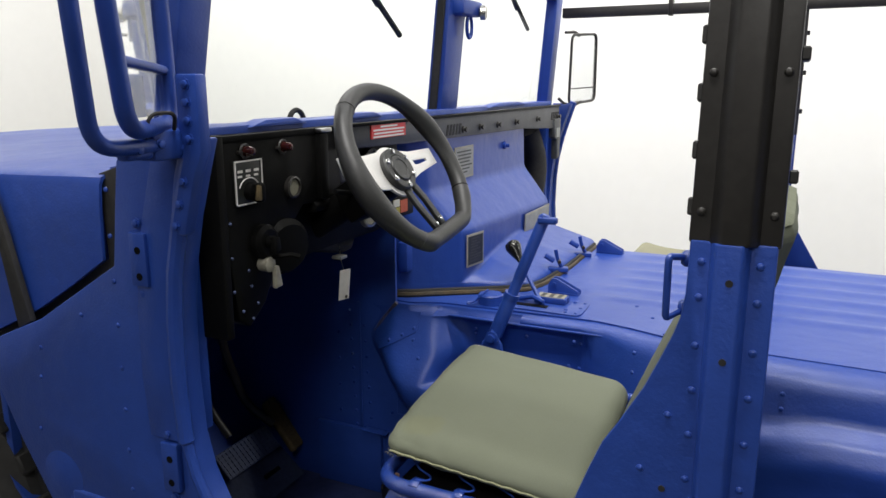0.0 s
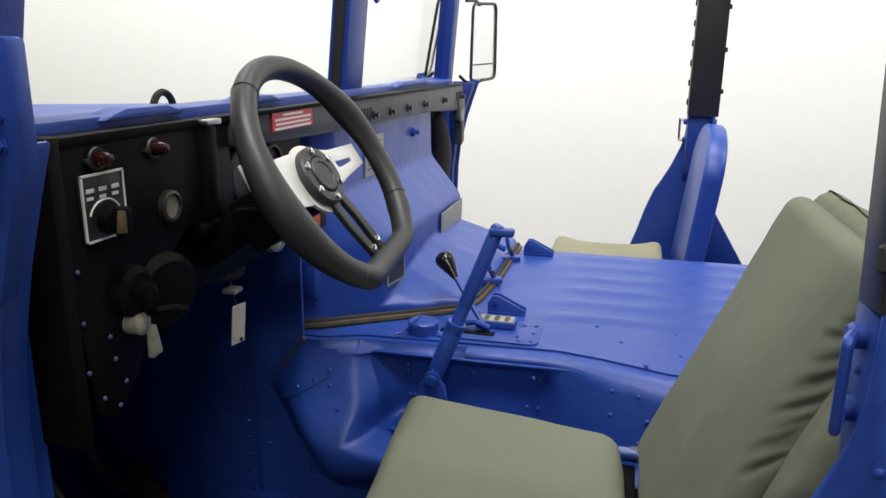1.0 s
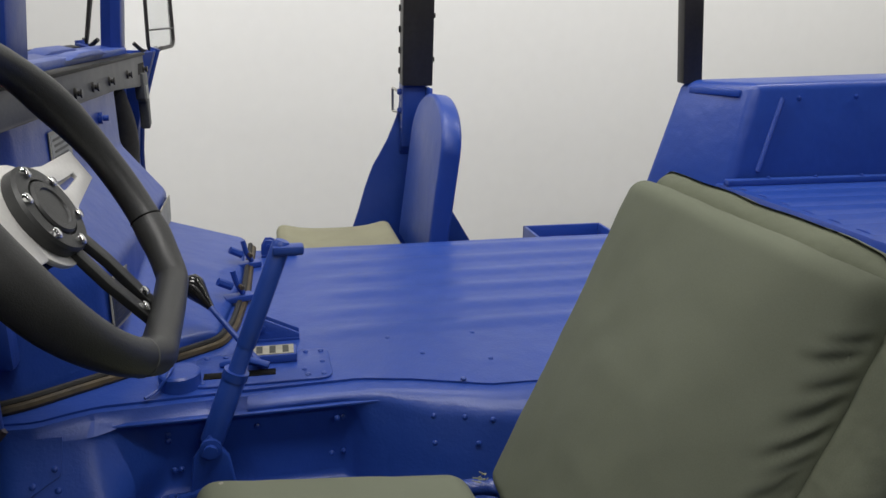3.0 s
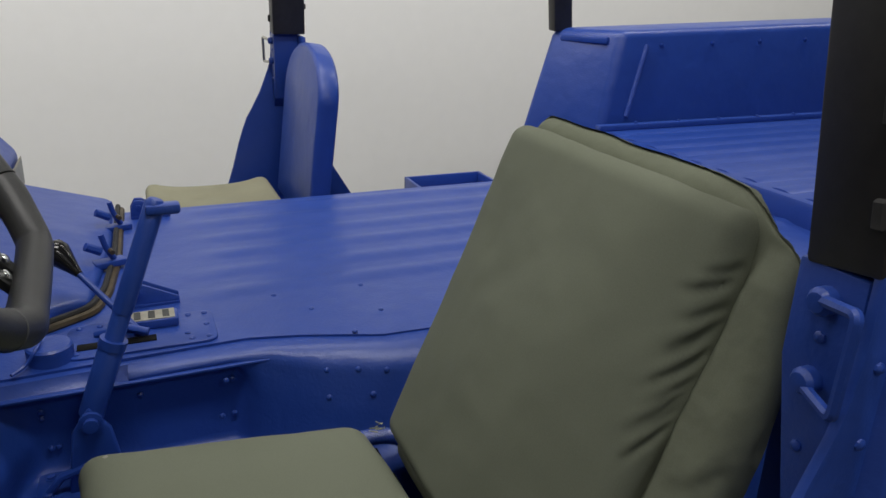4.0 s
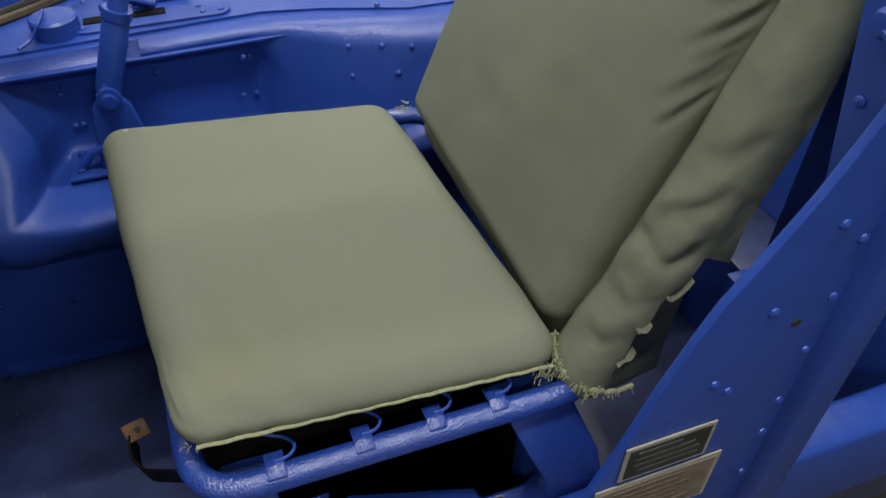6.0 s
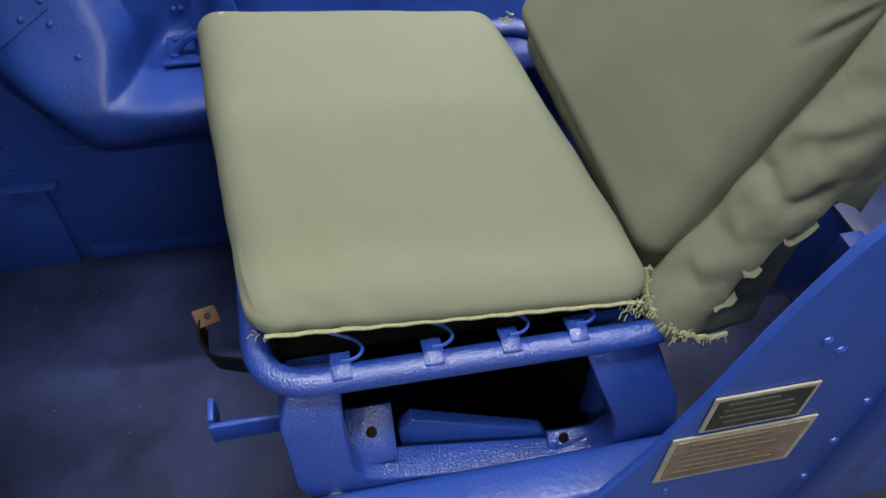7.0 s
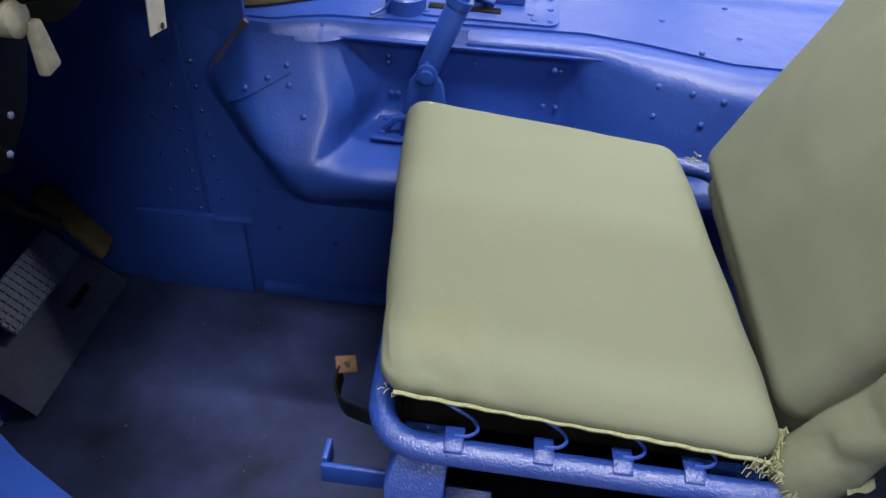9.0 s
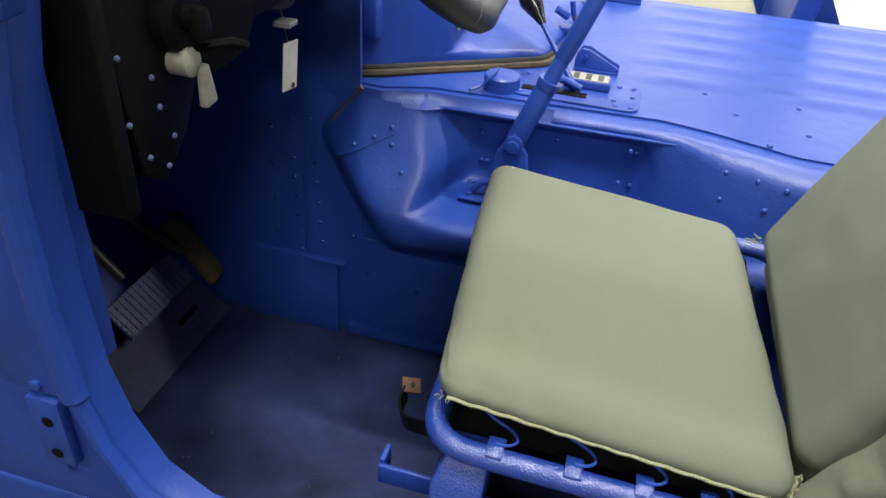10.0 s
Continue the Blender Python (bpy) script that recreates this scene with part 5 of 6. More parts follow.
# long rail across the cab
rail = dpart("defroster_rail", prism([(-0.605, 1.428), (0.885, 1.425), (0.885, 1.352), (0.80, 1.345), (0.48, 1.362), (-0.33, 1.372), (-0.605, 1.38)], "y", 0.742, 0.772, 0.004), grey_dash, dash, "dark grey steel dash rail with vents")
dpart("rail_flange", box(-0.605, 0.885, 0.736, 0.76, 1.424, 1.431, 0.002), black, rail)
for vx in (-0.13, 0.78):
    for k in range(5):
        dpart("vent_slot", prism([(vx + 0.02 * k, 1.377), (vx + 0.011 + 0.02 * k, 1.377), (vx + 0.019 + 0.02 * k, 1.405), (vx + 0.008 + 0.02 * k, 1.405)], "y", 0.7405, 0.744, 0), rubber, rail)
for kx in (-0.02, 0.10, 0.24, 0.40, 0.62, 0.86):
    dpart("rail_knob", lathe([(0.010, 0), (0.010, 0.004), (0.005, 0.005), (0.005, 0.009), (0.008, 0.010), (0.008, 0.013), (0, 0.014)], 12, aim((kx, 0.742, 1.388), (0, -1, 0))), black_metal, rail)
decal = dpart("warning_decal", box(-0.513, -0.359, 0.7385, 0.7425, 1.394, 1.4275, 0), red, rail, "red warning decal with white lines")
for k, (a, b) in enumerate(((-0.475, -0.40), (-0.505, -0.367), (-0.503, -0.372), (-0.506, -0.368))):
    zz = 1.421 - 0.0072 * k
    dpart("lettering_bar", box(a, b, 0.7375, 0.739, zz - 0.0035, zz, 0), white_ink, decal)
brk = dpart("end_bracket", prism([(0.81, 1.38), (0.89, 1.38), (0.885, 1.235), (0.85, 1.225), (0.845, 1.30), (0.815, 1.31)], "y", 0.735, 0.76, 0.005), grey_dash, dash)
dpart("bracket_plate", box(0.83, 0.87, 0.733, 0.736, 1.31, 1.345, 0), plate_grey, brk)
dpart("heater_hose", tube(fillet([(0.74, 0.82, 1.34), (0.80, 0.80, 1.22), (0.80, 0.82, 1.05), (0.78, 0.9, 0.9)], 0.08), 0.045, 12), rubber, dash, "thick black heater hose")
dpart("wiring_bundle", tube(fillet([(-0.93, 0.90, 1.12), (-0.80, 0.86, 1.10), (-0.60, 0.88, 1.17), (-0.42, 0.86, 1.13), (-0.36, 0.95, 1.2)], 0.05), 0.02, 8), rubber, dash, "bundle of black wiring")
dpart("bracket_piece", box(-0.555, -0.528, 0.80, 0.825, 1.128, 1.136, 0.002), plate_grey, dash)
dpart("grab_bracket", box(-0.30, -0.22, 0.77, 0.80, 1.04, 1.12, 0.008), blue, dash)

# plates riveted on the engine cover
def label_plate(name, label, c, w, h, normal, face, bars, up=(0, 0, 1)):
    n = Vector(normal).normalized()
    xax = Vector(up).cross(n).normalized()
    yax = n.cross(xax)
    m = Matrix.Translation(c) @ Matrix((xax, yax, n)).transposed().to_4x4()
    t = thing(name, label, "data plate", c)
    t.matrix_world = m
    part("plate_border", box(-w / 2, w / 2, -h / 2, h / 2, 0, 0.002, 0.0006, 1), plate_edge, t)
    b = 0.05 * min(w, h) + 0.0015
    part("plate_face", box(-w / 2 + b, w / 2 - b, -h / 2 + b, h / 2 - b, 0.001, 0.0027, 0.0003, 1), face, t)
    rnd = random.Random(len(name) * 7 + int(w * 1000))
    for k in range(bars):
        y = h / 2 - b * 1.9 - (h - 3.6 * b) * (k + 0.5) / bars
        x0 = -w / 2 + b * 2.2 + rnd.random() * w * 0.08
        x1 = w / 2 - b * 2.2 - rnd.random() * w * 0.3
        part("lettering_bar", box(x0, x1, y, y + (h - 3.6 * b) / bars * 0.42, 0.0022, 0.0033, 0), faded_ink if face is plate_black else (brown_ink if face is plate_brown else plate_black), t)
    return t


label_plate("data_plate", "grey engraved data plate riveted on blue cover", (0.028, 0.7465, 1.282), 0.13, 0.09, (0, -1, 0), plate_grey, 7)
label_plate("data_plate", "black and white instruction plate on blue cover", (-0.108, 0.6525, 1.067), 0.085, 0.088, (-0.15, -1, 0), plate_black, 9)
label_plate("data_plate", "blank grey metal plate on blue cover", (0.405, 0.650, 1.067), 0.245, 0.062, (0, -1, -0.02), plate_grey, 0)
label_plate("data_plate", "black data plate with pale border on side panel", (-1.0455, 0.088, 0.894), 0.086, 0.050, (-1, 0, 0), plate_black, 4)
label_plate("data_plate", "faded brown data plate with pale border on side panel", (-1.0455, 0.087, 0.825), 0.126, 0.075, (-1, 0, 0), plate_brown, 6)

# ---- steering wheel ----
HUB = Vector((-0.6275, 0.5895, 1.3405))
axis_n = Vector((-0.057, -0.850, 0.524)).normalized()
wx = Vector((1, 0, 0))
wx = (wx - axis_n * wx.dot(axis_n)).normalized()
wy = axis_n.cross(wx)
sw_m = Matrix.Translation(HUB) @ Matrix((wx, wy, axis_n)).transposed().to_4x4()
wheel_s = thing("steering_wheel", "sports steering wheel with flat-bottomed black leather rim and aluminium spokes", "steering wheel")
wheel_s.matrix_world = sw_m
TURN = pose(0.025, 0, 0, 0, 0, 7)
RIM = []
for k in range(120):
    a = 2 * math.pi * k / 120
    r = 0.168
    x, y = r * math.cos(a), r * math.sin(a)
    if y < -0.148:
        y = -0.148 - (abs(y) - 0.148) * 0.10
    RIM.append(TURN @ Vector((x, y, 0.0)))
RIM_R = []
for k in range(120):
    deg = 360 * k / 120
    swell = 0.004 * math.exp(-((deg - 22) / 15) ** 2) + 0.0065 * math.exp(-((deg - 185) / 28) ** 2) + sum(0.0015 * math.exp(-((deg - c) / 6) ** 2) for c in (320, 242))
    RIM_R.append(0.0172 + swell)
part("rim", tube(RIM, RIM_R, 18, True), leather, wheel_s, "padded black leather rim", 60)
for deg, bright in ((120, False), (328, False), (232, True)):
    i = int(deg / 360 * 120)
    d = (RIM[(i + 1) % 120] - RIM[i - 1]).normalized()
    part("seam", lathe([(0.0178, -0.0010), (0.0185, 0.0), (0.0178, 0.0010)], 20, aim(RIM[i], d)), grey_dash if bright else black, wheel_s)
o = [(0.03, 0.042), (0.075, 0.034), (0.160, 0.032), (0.163, -0.004), (0.085, -0.016), (0.045, -0.026)]
i = [(0.076, 0.014), (0.088, 0.013), (0.128, 0.012), (0.129, 0.006), (0.090, 0.003), (0.078, 0.004)]
part("spoke", ring_prism(o, i, "z", -0.018, -0.013, 0.001), silver, wheel_s, "silver aluminium spoke with a slot")
o = [(-0.03, 0.045), (-0.075, 0.044), (-0.152, 0.050), (-0.156, 0.016), (-0.100, -0.006), (-0.070, -0.030), (-0.045, -0.033)]
i = [(-0.085, 0.026), (-0.095, 0.026), (-0.130, 0.030), (-0.132, 0.024), (-0.105, 0.014), (-0.092, 0.014), (-0.086, 0.018)]
part("spoke", ring_prism(o, i, "z", -0.018, -0.013, 0.001), silver, wheel_s, "silver aluminium spoke with a slot")
hubp = [(0.053 * math.cos(2 * math.pi * k / 40), 0.053 * math.sin(2 * math.pi * k / 40)) for k in range(40)]
part("hub_plate", prism(hubp, "z", -0.020, -0.0135, 0.0015), silver, wheel_s, "round silver hub plate")
for sg in (1, -1):
    o = [(0.006 * sg, -0.03), (0.022 * sg, -0.03), (0.026 * sg, -0.08), (0.022 * sg, -0.146), (0.004 * sg, -0.146), (0.010 * sg, -0.08)]
    part("lower_spoke", prism(o, "z", -0.016, -0.007, 0.002, 2, pose(0, 0, 0, 0, 0, 19)), leather, wheel_s, "black double lower spoke")
part("hub_ring", lathe([(0.0445, -0.013), (0.0445, -0.003), (0.042, 0.0), (0.029, 0.0005), (0.028, -0.003), (0.0, -0.003)], 36), leather, wheel_s, "flat black hub ring")
part("horn_button", lathe([(0.027, -0.004), (0.027, 0.001), (0.025, 0.003), (0.019, 0.003), (0.0175, 0.0015), (0.0, 0.002)], 32), leather, wheel_s, "flat round black horn button")
for k in range(6):
    a = radians(60 * k + 30)
    child("hub_bolt", CHROME_BOLT, wheel_s, pose(0.0365 * math.cos(a), 0.0365 * math.sin(a), 0.0008))
for sg in (1, -1):
    child("spoke_bolt", CHROME_BOLT, wheel_s, pose(0, 0, 0, 0, 0, 19) @ pose(0.0125 * sg, -0.130, -0.0065))
part("column", lathe([(0.030, -0.36), (0.030, -0.10), (0.044, -0.09), (0.044, -0.03), (0.05, -0.02), (0, -0.02)], 24), black, wheel_s, "black steering column")
part("turn_signal_housing", box(-0.06, 0.03, -0.05, 0.03, -0.13, -0.07, 0.01), black, wheel_s)
part("turn_signal_stalk", tube([(-0.05, 0.0, -0.09), (-0.115, 0.01, -0.08)], 0.005, 8), black, wheel_s)

# ---- levers on the tunnel ----
pb = thing("parking_brake_lever", "blue parking brake lever beside the seat", "lever", (-0.345, 0.52, 0.77))
B_AT = (-0.345, 0.52, 0.77)


def lpart(name, bm, material, parent, at, label=""):
    return part(name, local(at, bm), material, parent, label, 45)


p0, p1 = Vector((-0.342, 0.514, 0.915)), Vector((-0.336, 0.402, 1.205))
lpart("lever_tube", tube([p0, p0.lerp(p1, 0.33), p0.lerp(p1, 0.36), p1], [0.017, 0.017, 0.0125, 0.0125], 12), blue, pb, B_AT)
lpart("lever_grip", tube([p0.lerp(p1, 0.5), p1, p1 + (p1 - p0).normalized() * 0.006], [0.0135, 0.0135, 0.009], 12), blue, pb, B_AT)
lpart("lever_collar", tube([p0.lerp(p1, 0.33), p0.lerp(p1, 0.37)], 0.0185, 12), blue, pb, B_AT)
lpart("release_catch", box(-0.352, -0.330, 0.372, 0.415, 1.192, 1.206, 0.004), blue, pb, B_AT)
lpart("pivot_bracket", prism([(0.475, 0.80), (0.555, 0.80), (0.54, 0.90), (0.515, 0.935), (0.49, 0.90)], "x", -0.362, -0.352, 0.004), blue, pb, B_AT)
lpart("pivot_bolt", lathe([(0.016, 0), (0.016, 0.006), (0.010, 0.007), (0.010, 0.014), (0, 0.015)], 12, aim((-0.362, 0.514, 0.915), (-1, 0, 0))), blue, pb, B_AT)
lpart("base_plate", box(-0.374, -0.300, 0.45, 0.596, 0.803, 0.808, 0.0012), blue, pb, B_AT)
for q in ((-0.358, 0.580), (-0.352, 0.465), (-0.315, 0.580)):
    child("bolt", BOLT, pb, Matrix.Translation(Vector((q[0], q[1], 0.8075)) - Vector(B_AT)))
lpart("cable_link", tube([(-0.352, 0.585, 0.803), (-0.358, 0.56, 0.835), (-0.365, 0.52, 0.85)], 0.006, 8), blue, pb, B_AT)

G_AT = (-0.18, 0.46, 0.965)
gs = thing("shift_plate", "blue gear lever plate with black-knobbed lever and etched label", "gear lever", G_AT)
pts = fillet([(-0.268, 0.545, 0), (-0.268, 0.332, 0), (-0.156, 0.332, 0), (-0.156, 0.545, 0)], 0.02, 4, True)
lpart("plate", prism([(p.x, p.y) for p in pts], "z", 0.968, 0.973, 0.0012), blue, gs, G_AT)
for q in ((-0.255, 0.345), (-0.255, 0.37), (-0.168, 0.345), (-0.168, 0.37), (-0.21, 0.345), (-0.235, 0.375), (-0.168, 0.50), (-0.255, 0.53), (-0.168, 0.53)):
    child("rivet", RIVET, gs, Matrix.Translation(Vector((q[0], q[1], 0.973)) - Vector(G_AT)))
gate = lpart("selector_box", box(-0.205, -0.165, 0.385, 0.465, 0.973, 0.988, 0.003), blue, gs, G_AT)
lpart("etched_label", box(-0.202, -0.168, 0.39, 0.46, 0.9875, 0.9895, 0), plate_edge, gate, G_AT, "worn silver selector label")
for k in range(3):
    lpart("label_mark", box(-0.198, -0.172, 0.398 + 0.021 * k, 0.408 + 0.021 * k, 0.989, 0.9902, 0), plate_black, gate, G_AT)
lpart("selector_slot", box(-0.245, -0.225, 0.42, 0.53, 0.9725, 0.9745, 0.0005), black, gs, G_AT)
k0, k1 = Vector((-0.222, 0.437, 0.972)), Vector((-0.150, 0.527, 1.068))
lpart("gear_rod", tube([k0, k0.lerp(k1, 0.5), k1], [0.006, 0.005, 0.0045], 8), blue, gs, G_AT)
lpart("gear_knob", lathe([(0.006, -0.014), (0.010, 0.0), (0.019, 0.026), (0.021, 0.034), (0.019, 0.044), (0.010, 0.050), (0, 0.051)], 10, aim(k1, k1 - k0)), mat("gloss_black_knob", (0.012, 0.012, 0.012), 0.12, grain=0.1), gs, G_AT, "glossy black shift knob")
lpart("transfer_lever", tube([(-0.20, 0.505, 0.975), (-0.225, 0.46, 0.992), (-0.235, 0.43, 0.985)], 0.006, 8), blue, gs, G_AT)
cp_t = thing("filler_cap", "round blue cap with a lift ring on the tunnel lid", "cap", (-0.248, 0.570, 0.966))
part("cap_body", lathe([(0.031, 0), (0.031, 0.022), (0.028, 0.025), (0, 0.026)], 28), blue, cp_t)
part("cap_ring", tube(fillet([(-0.045, 0.045, 0.006), (-0.030, 0.030, 0.008), (-0.022, 0.012, 0.030), (0.006, 0.010, 0.031)], 0.012), 0.0028, 6), blue, cp_t)


def wedge(name, at, rz, label):
    w = thing(name, label, "bracket", at)
    w.rotation_euler = (0, 0, radians(rz))
    for sx in (-0.014, 0.008):
        part("cheek", prism([(-0.045, 0.0), (0.035, 0.0), (0.035, 0.022), (0.025, 0.040), (0.012, 0.040), (-0.045, 0.012)], "x", sx, sx + 0.006, 0.0015), blue, w)
    part("foot", box(-0.016, 0.016, -0.045, 0.035, 0, 0.005, 0.001), blue, w)
    part("pin", tube([(-0.018, 0.018, 0.026), (0.018, 0.018, 0.026)], 0.005, 8), blue, w)
    return w


wedge("latch_bracket", (-0.094, 0.412, 0.970), 0, "wedge-shaped blue latch bracket on the lid")
wedge("latch_bracket", (0.36, 0.400, 0.984), 0, "wedge-shaped blue latch bracket on the lid")


def toggle_latch(at, rz):
    t = thing("toggle_latch", "blue-painted toggle latch holding the engine cover", "latch", at, "engine cover latches")
    t.rotation_euler = (0, 0, radians(rz))
    part("latch_base", box(-0.014, 0.014, -0.03, 0.025, 0, 0.012, 0.002), blue, t)
    part("latch_arm", tube(fillet([(0, -0.012, 0.012), (0, 0.0, 0.035), (0, 0.006, 0.062)], 0.01), 0.0055, 8), blue, t)
    part("latch_hook", tube([(0.0, 0.010, 0.03), (0.0, 0.035, 0.045)], 0.008, 8), blue, t)
    part("latch_pin", tube([(-0.018, -0.005, 0.03), (0.018, -0.005, 0.03)], 0.0045, 8), brass, t)


for lx, ly in ((0.075, 0.478), (0.285, 0.466)):
    toggle_latch((lx, ly, 0.982), 20)

# ---- pedals ----
ped = thing("accelerator_pedal", "grey-blue gridded treadle pedal on the toe board", "pedal", (-0.52, 1.13, 0.56))
P_AT = (-0.52, 1.13, 0.56)
PN = Vector((0, -0.70, 0.71))


def on_toe(x, s, h=0.0):
    """A place s metres up the toe board at x, h above it."""
    return Vector((x, 1.10 + 0.707 * s, FLOOR + 0.707 * s)) + PN * h


plate_pts = [on_toe(-0.70, 0.0, 0.03), on_toe(-0.38, 0.0, 0.03), on_toe(-0.40, 0.17, 0.035), on_toe(-0.70, 0.17, 0.035)]
bm = bmesh.new()
f = bm.faces.new([bm.verts.new(p) for p in plate_pts])
bmesh.ops.solidify(bm, geom=[f], thickness=0.006)
lpart("mount_plate", bm, pedal_grey, ped, P_AT)
pm2 = Matrix.Translation(on_toe(-0.525, 0.135, 0.06)) @ pose(0, 0, 0, 45, 0, 0)
pad = lpart("treadle", box(-0.10, 0.10, -0.036, 0.036, 0, 0.008, 0.002, 2, pm2), pedal_grey, ped, P_AT)
gm = mesh_only("grid_bar", box(-0.098, 0.098, -0.0016, 0.0016, 0.007, 0.011, 0), pedal_grey)
gm2 = mesh_only("grid_bar", box(-0.0016, 0.0016, -0.034, 0.034, 0.007, 0.011, 0), pedal_grey)
inv = Matrix.Translation(-Vector(P_AT))
for k in range(6):
    child("grid_bar", gm, pad, inv @ pm2 @ pose(0, -0.03 + 0.012 * k, 0))
for k in range(14):
    child("grid_bar", gm2, pad, inv @ pm2 @ pose(-0.091 + 0.014 * k, 0, 0))
lpart("hinge_slot", box(-0.03, 0.03, -0.006, 0.006, 0, 0.006, 0.001, 1, Matrix.Translation(on_toe(-0.475, 0.055, 0.032)) @ pose(0, 0, 0, 45, 0, 0)), black, ped, P_AT)
bp = thing("brake_pedal", "brake pedal with worn tan rubber pad on a dark steel arm", "pedal", (-0.38, 1.1, 0.55))
D_AT = (-0.38, 1.1, 0.55)
bm2 = Matrix.Translation((-0.388, 1.145, 0.586)) @ pose(0, 0, 0, 56, 0, 8)
lpart("pad", box(-0.028, 0.028, -0.080, 0.080, -0.01, 0.012, 0.010, 3, bm2), pad_tan, bp, D_AT, "worn tan rubber pad")
lpart("arm", tube(fillet([(-0.42, 1.15, 0.60), (-0.45, 1.22, 0.66), (-0.50, 1.24, 0.85), (-0.52, 1.22, 1.05)], 0.05), 0.011, 8), black_metal, bp, D_AT)
lpart("arm", tube(fillet([(-0.56, 1.18, 0.62), (-0.57, 1.24, 0.70), (-0.60, 1.26, 0.90), (-0.60, 1.24, 1.05)], 0.05), 0.010, 8), black_metal, bp, D_AT)

# paper tag on the column
tag = thing("paper_tag", "white paper tag hanging on a wire under the dash", "tag", (-0.488, 0.838, 1.045))
part("tag_sheet", box(-0.018, 0.018, -0.0008, 0.0008, -0.028, 0.044, 0, 2, pose(0, 0, 0, 3, 4, -8)), paper, tag)
part("tag_wire", tube([(0, 0, 0.044), (-0.01, 0.0, 0.07), (0, 0.01, 0.10)], 0.0012, 5), steel, tag)
part("tag_eyelet", lathe([(0.004, 0), (0.004, 0.0015), (0, 0.0015)], 10, aim((0.004, -0.002, -0.022), (0, -1, 0))), rubber, tag)


# ---- mirrors ----
mir = thing("door_mirror", "square truck mirror on a bent blue tube arm", "mirror", (-1.05, 0.78, 1.43))
M_AT = (-1.05, 0.78, 1.43)
lpart("arm_tube", tube(fillet([(-1.262, 0.722, 1.86), (-1.250, 0.724, 1.60), (-1.212, 0.758, 1.432), (-1.02, 0.785, 1.425)], 0.045, 7), 0.0115, 12), blue, mir, M_AT, "bent blue support tube")
hd = fillet([(-1.215, 0.718, 1.86), (-1.200, 0.722, 1.62), (-1.165, 0.742, 1.452), (-1.030, 0.80, 1.456), (-1.045, 0.795, 1.86)], 0.04, 7)
frm = lpart("mirror_frame", tube(hd, [0.013] * len(hd), 12), blue, mir, M_AT, "blue mirror surround")
lpart("cross_bar", tube([(-1.185, 0.73, 1.548), (-1.04, 0.795, 1.535)], 0.007, 8), blue, frm, M_AT)
bm = bmesh.new()
f = bm.faces.new([bm.verts.new(p) for p in ((-1.185, 0.735, 1.47), (-1.045, 0.797, 1.47), (-1.055, 0.795, 1.85), (-1.20, 0.728, 1.85))])
bmesh.ops.solidify(bm, geom=[f], thickness=0.005)
lpart("mirror_glass", bm, mirror_glass, frm, M_AT, "silvered mirror glass")
lpart("clamp", join(box(-1.10, -1.02, 0.765, 0.81, 1.405, 1.45, 0.008), box(-1.15, -1.10, 0.765, 0.79, 1.41, 1.44, 0.006)), blue, mir, M_AT)
for q in ((-1.09, 0.764, 1.43), (-1.04, 0.764, 1.42), (-1.13, 0.764, 1.425)):
    child("bolt", BOLT, mir, Matrix.Translation(-Vector(M_AT)) @ aim(q, (0, -1, 0)))
lpart("cable_loop", tube(fillet([(-1.12, 0.76, 1.44), (-1.12, 0.75, 1.475), (-1.07, 0.75, 1.475), (-1.06, 0.765, 1.45)], 0.02), 0.003, 6), rubber, mir, M_AT)
R_AT = (1.02, 0.75, 1.43)
mr = thing("door_mirror", "square mirror in a thin black wire frame", "mirror", R_AT)
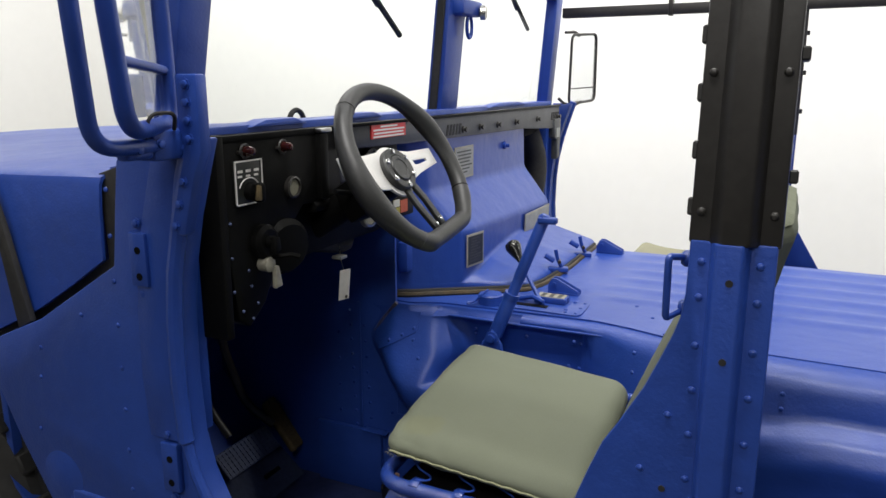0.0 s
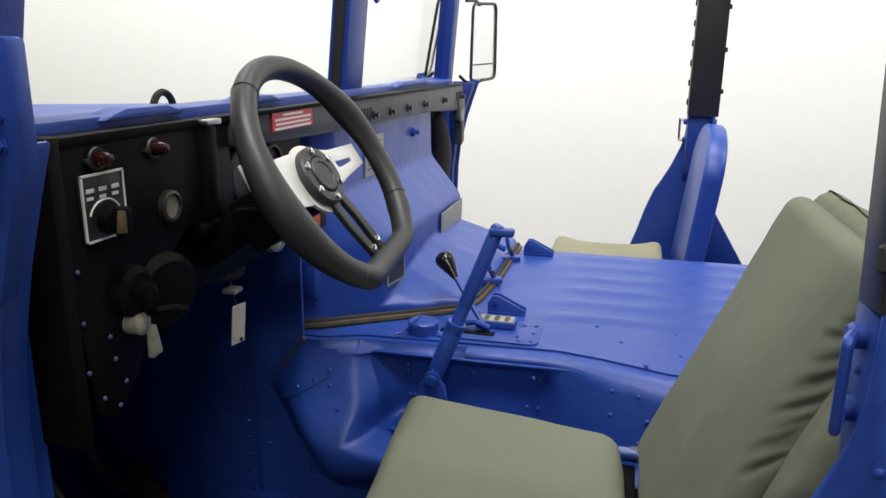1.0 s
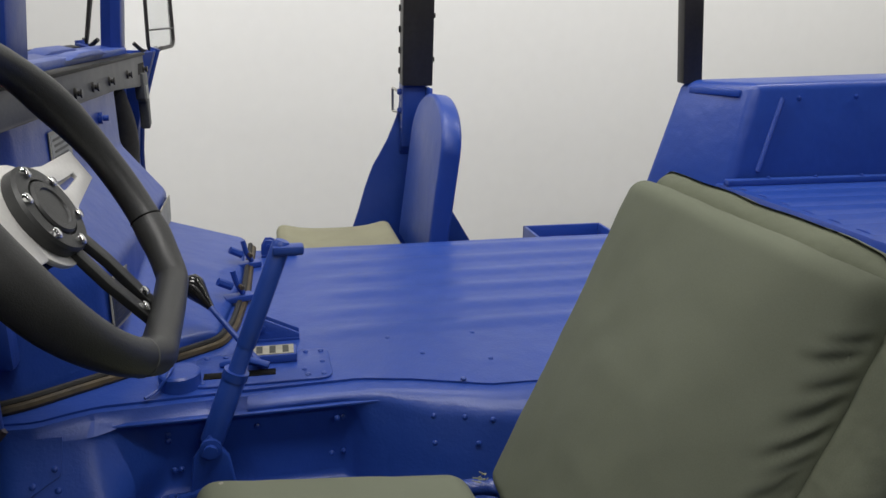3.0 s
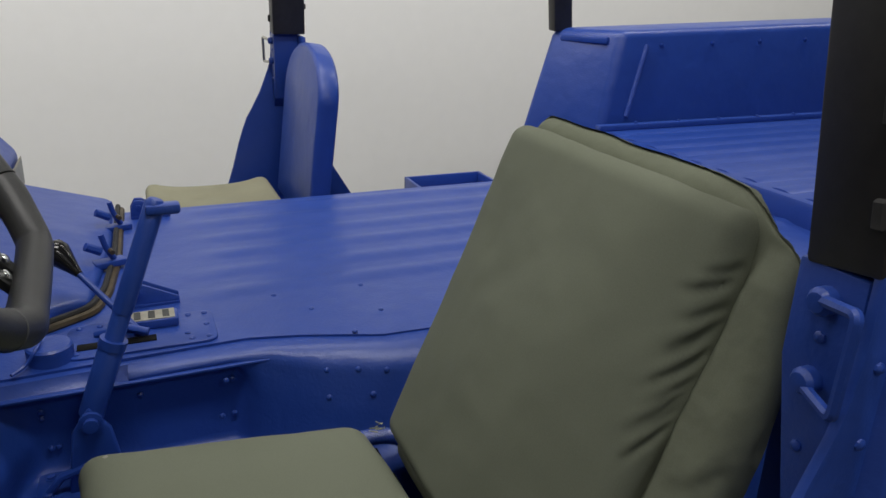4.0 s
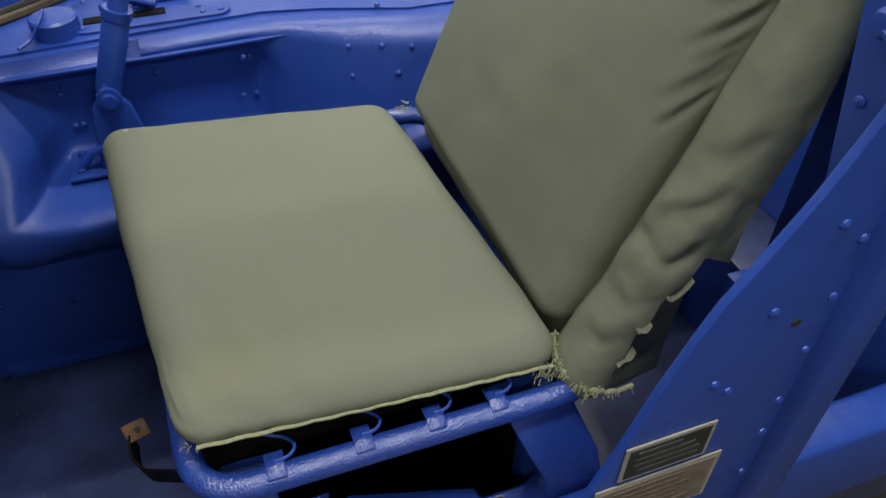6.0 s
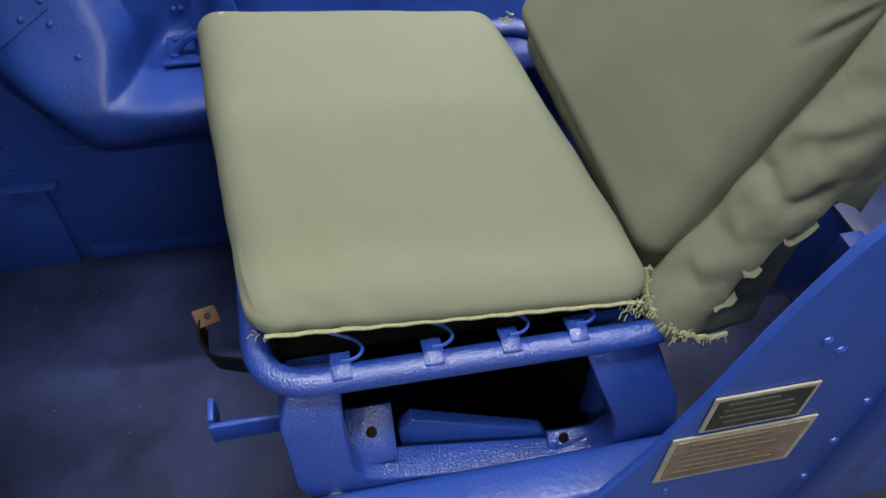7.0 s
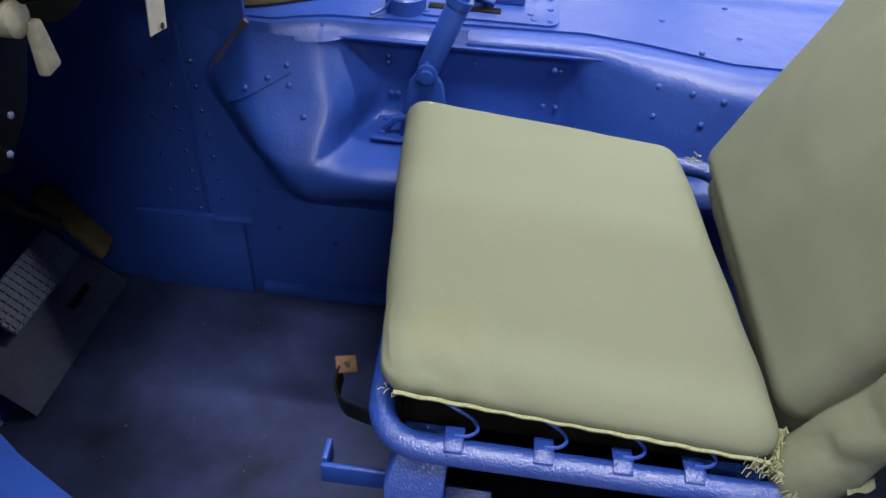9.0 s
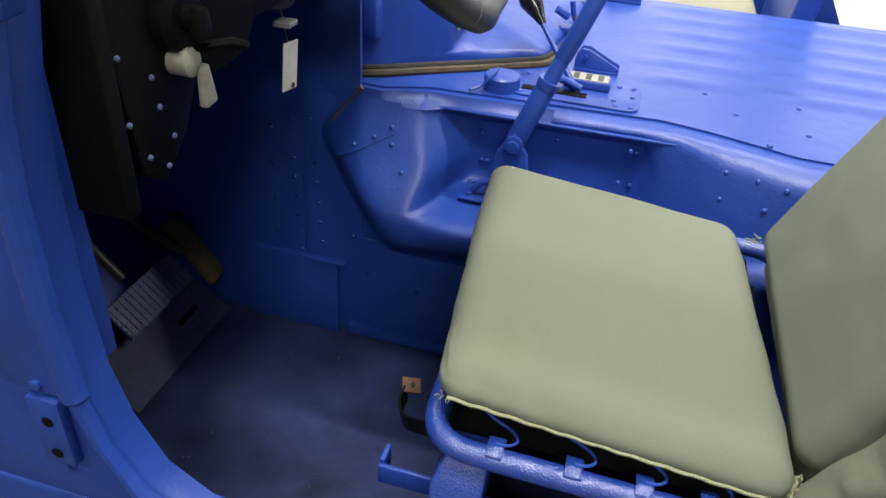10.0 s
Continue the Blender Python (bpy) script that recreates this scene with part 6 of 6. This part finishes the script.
hd = fillet([(1.012, 0.74, 1.692), (1.235, 0.70, 1.706), (1.240, 0.70, 1.438), (1.012, 0.745, 1.426)], 0.03, 6, True)
frm = lpart("mirror_frame", tube(hd, 0.0055, 8, True), black_metal, mr, R_AT, "thin black mirror frame")
bm = bmesh.new()
f = bm.faces.new([bm.verts.new(p) for p in ((1.018, 0.745, 1.431), (1.236, 0.703, 1.443), (1.230, 0.703, 1.700), (1.018, 0.745, 1.688))])
bmesh.ops.solidify(bm, geom=[f], thickness=0.004)
lpart("mirror_glass", bm, mirror_glass, frm, R_AT, "silvered mirror glass")
lpart("glass_divider", tube([(1.03, 0.738, 1.486), (1.237, 0.696, 1.492)], 0.0025, 6), black_metal, frm, R_AT)
lpart("bracket", tube(fillet([(1.10, 0.72, 1.435), (1.06, 0.735, 1.422), (1.0, 0.76, 1.428), (0.985, 0.78, 1.45)], 0.01), 0.006, 8), black_metal, mr, R_AT)
lpart("bracket", tube(fillet([(1.08, 0.73, 1.692), (1.05, 0.74, 1.705), (0.99, 0.76, 1.70)], 0.01), 0.006, 8), black_metal, mr, R_AT)

# fitted offsets of whole things
for ob, d in ((dash, (0.014, -0.008, -0.012)), (pb, (0.008, -0.011, 0.004)), (gs, (0.006, -0.011, -0.003)), (cp_t, (0.006, -0.018, 0)), (mir, (0.0, -0.033, -0.015)),
              (mr, (0.02, -0.008, -0.010)), (ped, (0.025, -0.02, -0.012)), (bp, (0.028, -0.02, -0.015)), (tag, (0.008, -0.012, -0.012)), (strap, (0.015, -0.012, -0.03))):
    ob.location = Vector(ob.location) + Vector(d)

# crumbs and grit on the cab floor
random.seed(11)
crumbs = []
for _ in range(60):
    x, y = random.uniform(-0.97, -0.36), random.uniform(0.1, 1.08)
    s = random.uniform(0.0008, 0.0020)
    crumbs.append(box(x, x + s * random.uniform(1, 2.4), y, y + s * random.uniform(1, 2), FLOOR - 0.001, FLOOR + s, 0))
tagged(finish("floor_grit", join(*crumbs), mat("pale_grit", (0.12, 0.12, 0.13), 0.9, grain=0.4, grain_scale=300)), "pale grit and crumbs scattered on the cab floor", "dirt", kind="stuff")
